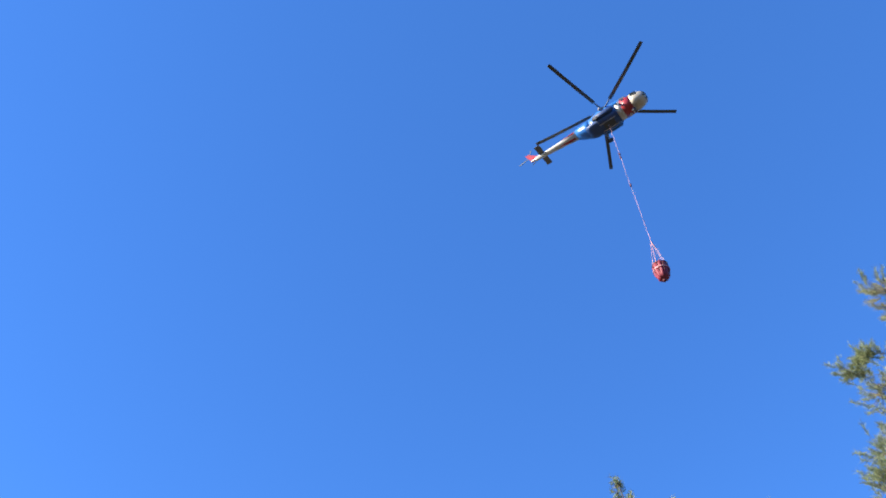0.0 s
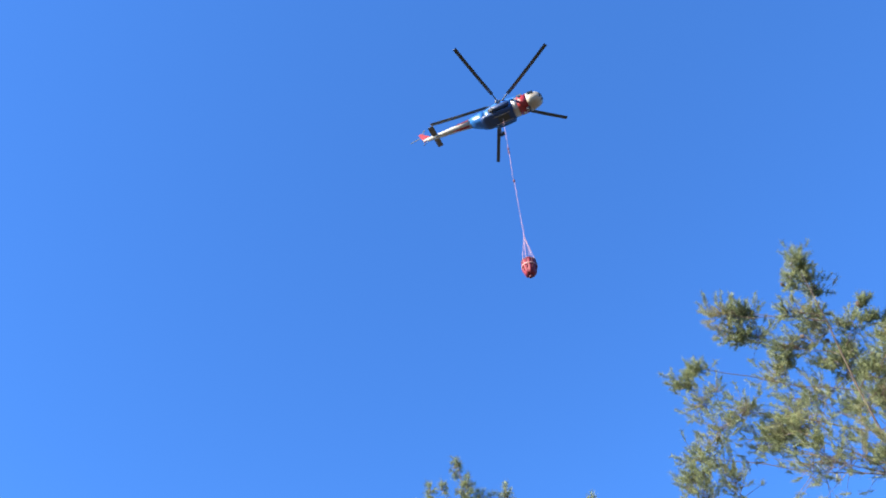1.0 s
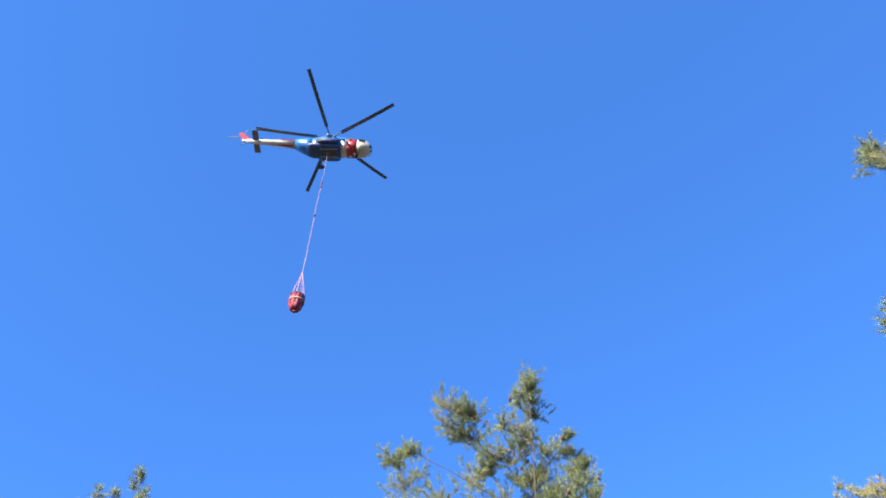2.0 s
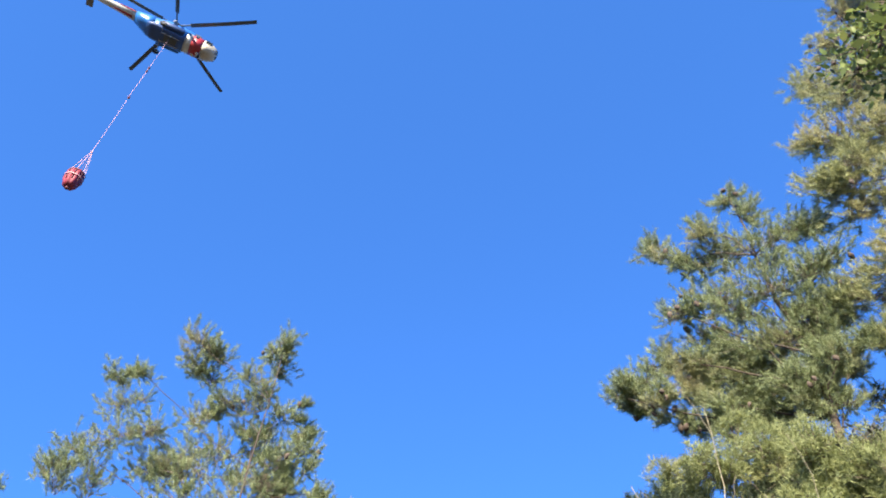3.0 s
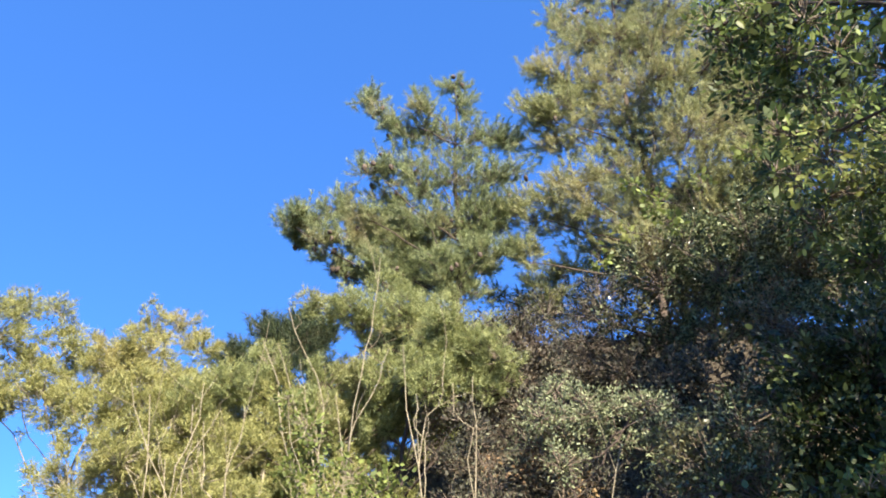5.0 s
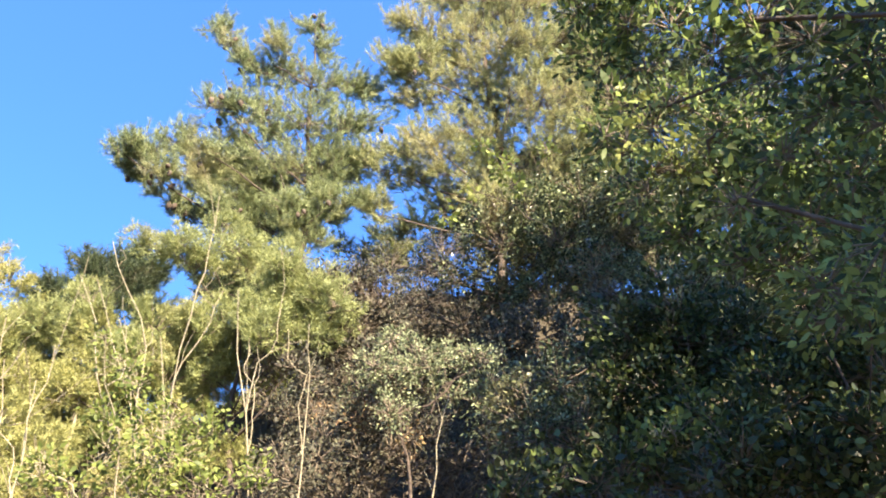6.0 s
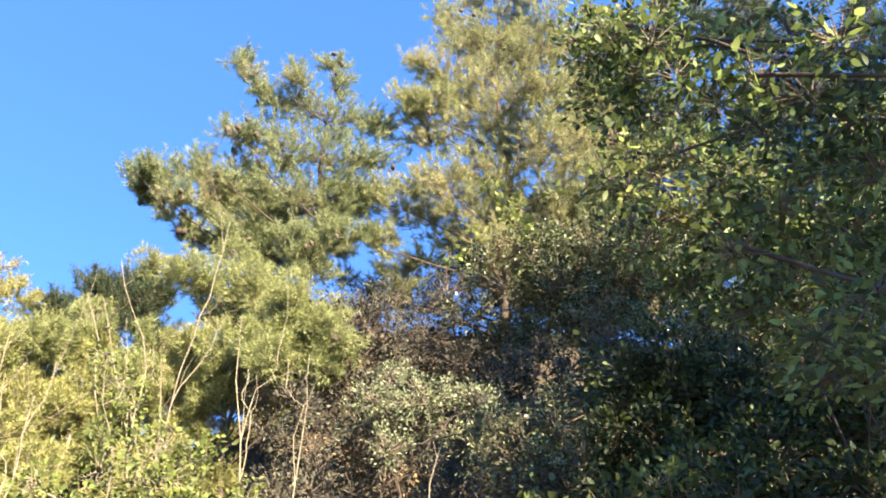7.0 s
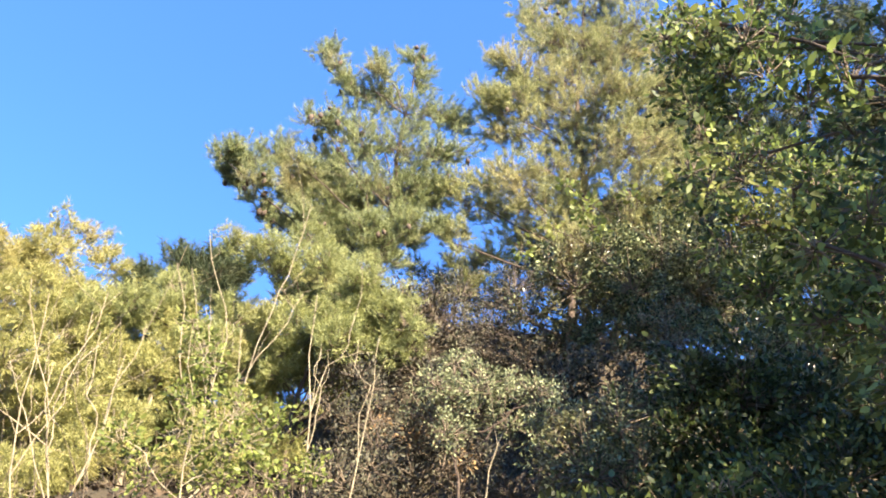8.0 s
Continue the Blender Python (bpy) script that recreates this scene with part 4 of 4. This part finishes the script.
# ---- bare pale saplings in front ----
def bare_sapling(seed, foot, tips, r, label):
    rng = np.random.default_rng(seed)
    root = new("bare_sapling")
    gz = float(ground_z(np.array(foot[0]), np.array(foot[1]))) - 0.1
    o = np.array((foot[0], foot[1], gz))
    root.location = o
    tagged(root, label, "sapling", "bare saplings on the bank")
    for i, tip in enumerate(tips):
        end = np.array(tip) - o
        start = (0, 0, 0) if i == 0 else main[3 + i % 3]
        pts = bend(rng, start, end, 10, 0.05)
        if i == 0:
            main = pts
        v, f = pipe(pts, np.linspace(r if i == 0 else r * 0.6, 0.004, 10), 5)
        arrays("stem" if i == 0 else "branch", v, f, PALE, root, smooth=True)
        for k in (5, 8):
            d = rng.normal(0, 0.16, 3) + (0, 0, 0.22)
            v, f = pipe(bend(rng, pts[k], pts[k] + d * rng.uniform(0.6, 1.8), 5, 0.02), np.linspace(r * 0.3, 0.002, 5), 4)
            arrays("twig", v, f, PALE, root, smooth=True)
    return root

bare_sapling(40, (-1.36, 5.84), [(-1.72, 5.71, 4.06), (-2.27, 5.70, 4.99), (-1.42, 5.83, 5.59), (-2.25, 5.50, 4.50)], 0.010,
             "bare pale sapling with thin forked stems")
bare_sapling(43, (-2.60, 5.85), [(-3.19, 5.69, 3.53), (-3.46, 5.32, 4.10), (-2.96, 5.53, 3.96), (-3.41, 5.47, 3.41)], 0.010,
             "bare pale sapling with thin forked stems")
bare_sapling(44, (0.31, 5.59), [(0.69, 5.41, 3.45)], 0.010,
             "bare pale sapling with thin forked stems")
bare_sapling(45, (-2.68, 5.48), [(-3.13, 5.10, 3.88), (-2.61, 5.36, 3.82), (-2.83, 5.40, 4.10)], 0.009,
             "bare pale sapling with thin forked stems")
bare_sapling(47, (-0.49, 6.28), [(-0.53, 6.28, 4.43), (-0.74, 6.42, 4.43)], 0.010,
             "bare pale sapling with thin forked stems")
bare_sapling(60, (-0.88, 5.80), [(-1.14, 5.80, 4.55), (-0.99, 5.80, 4.01), (-0.75, 5.80, 4.35)], 0.010,
             "bare pale sapling with thin forked stems")
bare_sapling(63, (-1.67, 5.80), [(-1.90, 5.80, 3.81), (-2.52, 5.80, 4.69), (-1.27, 5.80, 4.54), (-2.12, 5.80, 4.27)], 0.012,
             "bare pale sapling with thin forked stems")
bare_sapling(64, (-2.59, 5.80), [(-2.67, 5.80, 3.72), (-2.59, 5.80, 4.03), (-2.96, 5.80, 3.90)], 0.010,
             "bare pale sapling with thin forked stems")


# ---- helicopter ----
HEADING = radians(70)
HUB = Vector((-52.9, 5.9, 89.6))
heli = new("helicopter")
heli.matrix_world = Matrix.Translation(HUB) @ Matrix.Rotation(HEADING, 4, "Z")
tagged(heli, "blue, red and white transport helicopter hovering with a slung bucket", "helicopter")


def loft(stations, sides=20, power=2.6, caps=True):
    """A rounded hull through stations of (x, half width, bottom, top)."""
    bm = bmesh.new()
    rings = []
    for x, w, lo, hi in stations:
        c, h = (lo + hi) / 2, (hi - lo) / 2
        ring = []
        for k in range(sides):
            a = 2 * math.pi * k / sides
            ca, sa = math.cos(a), math.sin(a)
            ring.append(bm.verts.new((x, w * math.copysign(abs(ca) ** (2 / power), ca), c + h * math.copysign(abs(sa) ** (2 / power), sa))))
        rings.append(ring)
    for a, b in zip(rings, rings[1:]):
        for k in range(sides):
            bm.faces.new((a[k], a[(k + 1) % sides], b[(k + 1) % sides], b[k])).smooth = True
    if caps:
        bm.faces.new(rings[0][::-1])
        bm.faces.new(rings[-1])
    bmesh.ops.recalc_face_normals(bm, faces=bm.faces)
    return bm


def box(sx, sy, sz, m=Matrix.Identity(4), bevel=0.03):
    bm = bmesh.new()
    bmesh.ops.create_cube(bm, size=1, matrix=m @ Matrix.Diagonal((sx, sy, sz, 1)))
    bmesh.ops.bevel(bm, geom=bm.edges[:], offset=bevel, segments=2, affect="EDGES")
    return bm


def rod(a, b, r0, r1=None, sides=10):
    bm = bmesh.new()
    a, b = Vector(a), Vector(b)
    m = Matrix.Translation((a + b) / 2) @ (b - a).to_track_quat("Z", "Y").to_matrix().to_4x4()
    bmesh.ops.create_cone(bm, segments=sides, radius1=r0, radius2=r0 if r1 is None else r1, depth=(b - a).length, cap_ends=True, matrix=m)
    return bm


# hull, nose to tail
part("nose", loft([(6.15, 0.12, -2.95, -2.75), (6.05, 0.5, -3.3, -2.35), (5.8, 0.85, -3.55, -2.0), (5.3, 1.1, -3.78, -1.75),
                   (4.7, 1.22, -3.9, -1.62), (4.1, 1.25, -3.95, -1.58)]), CREAM, heli, "cream painted rounded nose")
part("red_band", loft([(4.1, 1.255, -3.955, -1.575), (3.4, 1.26, -3.97, -1.56), (2.7, 1.26, -3.97, -1.55)]), RED, heli, "dark red band round the hull")
part("white_band", loft([(2.7, 1.255, -3.965, -1.555), (1.9, 1.255, -3.965, -1.555)]), WHITE, heli, "white band round the hull")
part("cabin", loft([(1.9, 1.26, -3.97, -1.55), (0.5, 1.27, -3.98, -1.55), (-1.5, 1.27, -3.98, -1.55), (-2.2, 1.25, -3.9, -1.55)]),
     BLUE, heli, "blue cabin")
part("belly", loft([(1.88, 1.2, -3.99, -3.0), (0.5, 1.23, -4.0, -2.95), (-1.5, 1.23, -4.0, -2.95), (-2.2, 1.2, -3.92, -3.0), (-2.9, 0.95, -3.7, -3.1)]), NAVY, heli,
     "dark navy belly panel")
part("rear_doors", loft([(-2.2, 1.255, -3.905, -1.545), (-3.0, 1.18, -3.65, -1.5), (-3.8, 0.98, -3.2, -1.45), (-4.6, 0.72, -2.65, -1.42)]), BLUE, heli,
     "bright blue tapering rear doors")
part("tail_boom", loft([(-4.6, 0.715, -2.645, -1.425), (-6.5, 0.56, -2.35, -1.4), (-9.0, 0.42, -2.05, -1.32), (-11.6, 0.3, -1.75, -1.2)], 16, 2.0), WHITE, heli,
     "white tail boom")
for k, (x0, x1, s0, s1) in enumerate([(-4.8, -6.2, 0.70, 0.585), (-4.8, -6.2, 0.70, 0.585)]):
    sgn = 1 if k else -1
    bm = bmesh.new()
    q = [bm.verts.new((x, sgn * (w + 0.012), z)) for x, w, z in ((x0, s0, -1.85), (x0, s0 - 0.02, -2.2), (x1 - 1.0, s1 - 0.05, -1.7), (x1 - 0.4, s1 - 0.01, -1.9))]
    bm.faces.new((q[0], q[1], q[3], q[2]))
    bmesh.ops.solidify(bm, geom=bm.faces[:], thickness=0.02)
    part("stripe", bm, RED, heli, "red slanting stripe on the tail boom")
part("boom_stripe", loft([(-4.9, 0.26, -2.6, -2.45), (-6.4, 0.2, -2.4, -2.2), (-7.6, 0.08, -2.22, -2.1)], 10, 2.0), RED, heli, "red underside stripe")
# engines and gearbox fairing
part("engine_cowling", loft([(3.4, 0.45, -1.62, -1.1), (3.0, 0.75, -1.62, -0.75), (1.2, 0.85, -1.6, -0.55), (-0.8, 0.8, -1.6, -0.5), (-2.6, 0.5, -1.6, -0.9), (-3.6, 0.25, -1.5, -1.2)]),
     BLUE, heli, "blue engine fairing")
for s in (-1, 1):
    part("intake", rod((3.5, s * 0.42, -1.15), (2.7, s * 0.42, -1.12), 0.34, 0.38, 16), GREY, heli)
    part("exhaust", rod((0.1, s * 0.8, -1.1), (-0.25, s * 1.25, -1.05), 0.24, 0.26, 14), METAL, heli)
    part("fuel_tank", loft([(1.7, 0.1, -3.3, -3.0), (1.5, 0.3, -3.55, -2.7), (0.2, 0.34, -3.6, -2.65), (-1.2, 0.3, -3.55, -2.7), (-1.4, 0.1, -3.3, -3.0)], 14, 2.2), NAVY if s < 0 else BLUE, heli).location.y = s * 1.5
# glazing
for y, z, w, h, tilt in ((-0.42, -2.45, 0.62, 0.62, 0), (0.42, -2.45, 0.62, 0.62, 0), (-0.45, -3.15, 0.5, 0.42, 0), (0.45, -3.15, 0.5, 0.42, 0), (0, -3.2, 0.34, 0.4, 0), (0, -2.75, 0.5, 0.4, 0)):
    x = 6.16 - 0.55 * abs(y) ** 2 - (0.12 if z > -2.8 else 0.10)
    m = pose(x, y, z, 0, -28 if z > -2.8 else 24, math.degrees(math.atan2(y, 1.6)))
    part("windscreen_pane", box(0.1, w, h, m, 0.02), GLASS, heli, "dark cockpit glass")
for s in (-1, 1):
    part("side_window", box(0.85, 0.06, 0.75, pose(4.75, s * 1.2, -2.45, 0, 0, -s * 6), 0.03), GLASS, heli, "dark side window")
    for x in (3.2, 2.2, 1.1, 0.0, -1.1):
        part("porthole", rod((x, s * 1.22, -2.5), (x, s * 1.285, -2.5), 0.22, 0.22, 18), GLASS, heli)
# belly
part("belly_hatch", box(1.6, 0.9, 0.05, pose(0.3, 0, -4.01), 0.02), GREY, heli)
for y in (-0.62, 0.62):
    part("belly_rail", box(2.4, 0.07, 0.07, pose(0.2, y, -4.02), 0.02), WHITE, heli, "pale grey rail under the belly")
part("landing_light", rod((3.3, 0.55, -3.9), (3.3, 0.55, -4.12), 0.16, 0.2, 14), WHITE, heli)
part("antenna", rod((-5.6, 0.1, -2.4), (-5.7, 0.1, -2.85), 0.03), GREY, heli)
part("antenna", rod((-7.2, 0.0, -2.2), (-7.3, 0.0, -2.55), 0.03), GREY, heli)


def wheel(at, r, w):
    x, y, z = at
    bm = rod((x, y - w / 2, z), (x, y + w / 2, z), r, r, 20)
    bmesh.ops.bevel(bm, geom=[e for e in bm.edges if abs((e.verts[0].co - e.verts[1].co).y) < 1e-4], offset=0.05, segments=2, affect="EDGES")
    ty = part("wheel", bm, RUBBER, heli, "black landing wheel")
    part("rim", rod((x, y - w / 2 - 0.01, z), (x, y + w / 2 + 0.01, z), r * 0.5, r * 0.5, 14), METAL, ty)


for s in (-1, 1):
    wheel((-0.9, s * 2.15, -4.35), 0.43, 0.26)
    wheel((4.0, s * 0.2, -4.45), 0.3, 0.18)
    part("gear_strut", rod((-0.9, s * 1.9, -4.3), (-0.8, s * 1.25, -2.6), 0.07), METAL, heli)
    part("gear_axle", rod((-0.9, s * 2.1, -4.35), (-0.9, s * 0.8, -3.85), 0.06), METAL, heli)
part("nose_gear_leg", rod((4.0, 0, -4.45), (3.95, 0, -3.8), 0.08), METAL, heli)
# tail
fin = bmesh.new()
for y in (-0.07, 0.07):
    q = [fin.verts.new(p) for p in ((-10.9, y, -1.3), (-12.2, y, -1.7), (-13.2, y * 0.6, 0.75), (-12.7, y * 0.6, 0.8))]
    fin.faces.new(q)
a, b = list(fin.faces)
for k in range(4):
    fin.faces.new((a.verts[k], a.verts[(k + 1) % 4], b.verts[(k + 1) % 4], b.verts[k]))
bmesh.ops.recalc_face_normals(fin, faces=fin.faces)
part("fin", fin, RED, heli, "red swept tail fin")
part("fin_tip", box(0.9, 0.24, 0.4, pose(-11.9, 0, -1.4, 0, 0, 0), 0.05), WHITE, heli, "white tail fairing")
for s in (-1, 1):
    part("stabiliser", box(0.85, 1.55, 0.09, pose(-10.3, s * 1.06, -1.55, s * 2), 0.03), METAL, heli, "grey tailplane half")
part("tail_rotor_hub", rod((-12.9, 0.1, 0.55), (-12.9, 0.5, 0.55), 0.14), METAL, heli)
for k in range(3):
    part("tail_rotor_blade", box(0.2, 0.05, 1.6, Matrix.Translation((-12.9, 0.46, 0.55)) @ Matrix.Rotation(radians(120 * k + 18), 4, "Y") @ Matrix.Translation((0, 0, 1.0)), 0.015),
         GREY, heli, "slim dark tail rotor blade")
part("tail_skid", rod((-11.3, 0, -1.7), (-12.3, 0, -2.5), 0.05), METAL, heli)
# main rotor
part("rotor_mast", rod((0, 0, -0.6), (0, 0, 0.15), 0.22, 0.18, 14), METAL, heli)
part("rotor_hub", rod((0, 0, -0.12), (0, 0, 0.22), 0.62, 0.5, 20), GREY, heli)
part("swashplate", rod((0, 0, -0.42), (0, 0, -0.32), 0.5, 0.5, 20), METAL, heli)


def rotor_blade(angle):
    bm = bmesh.new()
    rings = []
    for i in range(13):
        s = i / 12
        r = 1.9 + 8.75 * s
        z = 0.12 + 0.42 * s * s
        tw = radians(8 - 9 * s)
        ring = []
        for u, h in ((-0.24, 0.0), (-0.15, 0.04), (0.0, 0.045), (0.28, 0.008), (0.28, -0.008), (0.0, -0.02), (-0.15, -0.02)):
            u, h = u * math.cos(tw) - h * math.sin(tw), u * math.sin(tw) + h * math.cos(tw)
            ring.append(bm.verts.new((r, u, z - h)))
        rings.append(ring)
    for a, b in zip(rings, rings[1:]):
        for k in range(7):
            bm.faces.new((a[k], a[(k + 1) % 7], b[(k + 1) % 7], b[k]))
    bm.faces.new(rings[0])
    bm.faces.new(rings[-1][::-1])
    bmesh.ops.recalc_face_normals(bm, faces=bm.faces)
    m = Matrix.Rotation(angle, 4, "Z")
    bm.transform(m)
    b = part("rotor_blade", bm, GREY, heli, "dark grey main rotor blade")
    arm = rod((0.4, 0, 0.05), (2.0, 0, 0.12), 0.11, 0.08)
    arm.transform(m)
    part("blade_grip", arm, GREY, b)


for k in range(5):
    rotor_blade(radians(72 * k - 31))

# ---- slung bucket ----
HOOK = heli.matrix_world @ Vector((0.1, 0, -3.9))
rope_len = 25.2
bucket = new("water_bucket")
bucket.location = HOOK
tagged(bucket, "collapsible red fabric water bucket on a long sling line", "bucket")
rr = np.random.default_rng(5)
v, f = pipe(bend(rr, (0, 0, 0.02), (0, 0, -rope_len), 22, 0.03), [0.022] * 22, 6)
arrays("sling_line", v, f, ROPE, bucket, "thin pale pink sling line", smooth=True)
part("hook", rod((0, 0, 0.05), (0, 0, -0.5), 0.12, 0.07), METAL, bucket)
for z in (-7.5, -8.3, -14.5):
    part("shackle", rod((0, 0, z), (0, 0, z - 0.35), 0.12, 0.12), WEB, bucket)


def low(name, bm, mat, parent, label=""):
    bmesh.ops.translate(bm, verts=bm.verts, vec=(0, 0, -rope_len))
    return part(name, bm, mat, parent, label)


bm = bmesh.new()
rings = []
for i, (z, r) in enumerate([(-4.25, 0.68), (-4.15, 0.76), (-4.6, 0.80), (-5.1, 0.78), (-5.6, 0.72), (-5.95, 0.62), (-6.2, 0.48), (-6.3, 0.15)]):
    rings.append([bm.verts.new((r * (1 + 0.075 * math.cos(8 * a) + 0.035 * math.sin(3 * a + 1.7 * i)) * math.cos(a),
                                r * (1 + 0.075 * math.cos(8 * a) + 0.035 * math.sin(3 * a + 1.7 * i)) * math.sin(a), z)) for a in [2 * math.pi * k / 40 for k in range(40)]])
for a, b in zip(rings, rings[1:]):
    for k in range(40):
        bm.faces.new((a[k], a[(k + 1) % 40], b[(k + 1) % 40], b[k])).smooth = True
bm.faces.new(rings[-1])
bmesh.ops.recalc_face_normals(bm, faces=bm.faces)
low("bag", bm, FABRIC, bucket, "folded red fabric bag")
for k in range(8):
    a = 2 * math.pi * (k + 0.5) / 8
    c, s = math.cos(a), math.sin(a)
    low("suspension_line", rod((0, 0, 0), (0.75 * c, 0.75 * s, -4.2), 0.018, 0.018, 6), ROPE, bucket)
    low("strap", rod((0.81 * c, 0.81 * s, -4.2), (0.73 * c, 0.73 * s, -5.6), 0.045, 0.045, 6), WEB, bucket)
for z, r in ((-4.2, 0.80), (-5.0, 0.85)):
    bm = bmesh.new()
    for k in range(40):
        a0, a1 = 2 * math.pi * k / 40, 2 * math.pi * (k + 1) / 40
        q = [bm.verts.new((r * math.cos(x), r * math.sin(x), zz)) for x, zz in ((a0, z), (a1, z), (a1, z - 0.1), (a0, z - 0.1))]
        bm.faces.new(q)
    bmesh.ops.remove_doubles(bm, verts=bm.verts, dist=1e-4)
    bmesh.ops.solidify(bm, geom=bm.faces[:], thickness=0.03)
    low("band", bm, ROPE if z < -4.5 else WEB, bucket, "pale band round the bag" if z < -4.5 else "")
low("dump_valve", rod((0, 0, -6.25), (0, 0, -6.5), 0.22, 0.18, 16), WEB, bucket, "dark valve ring")
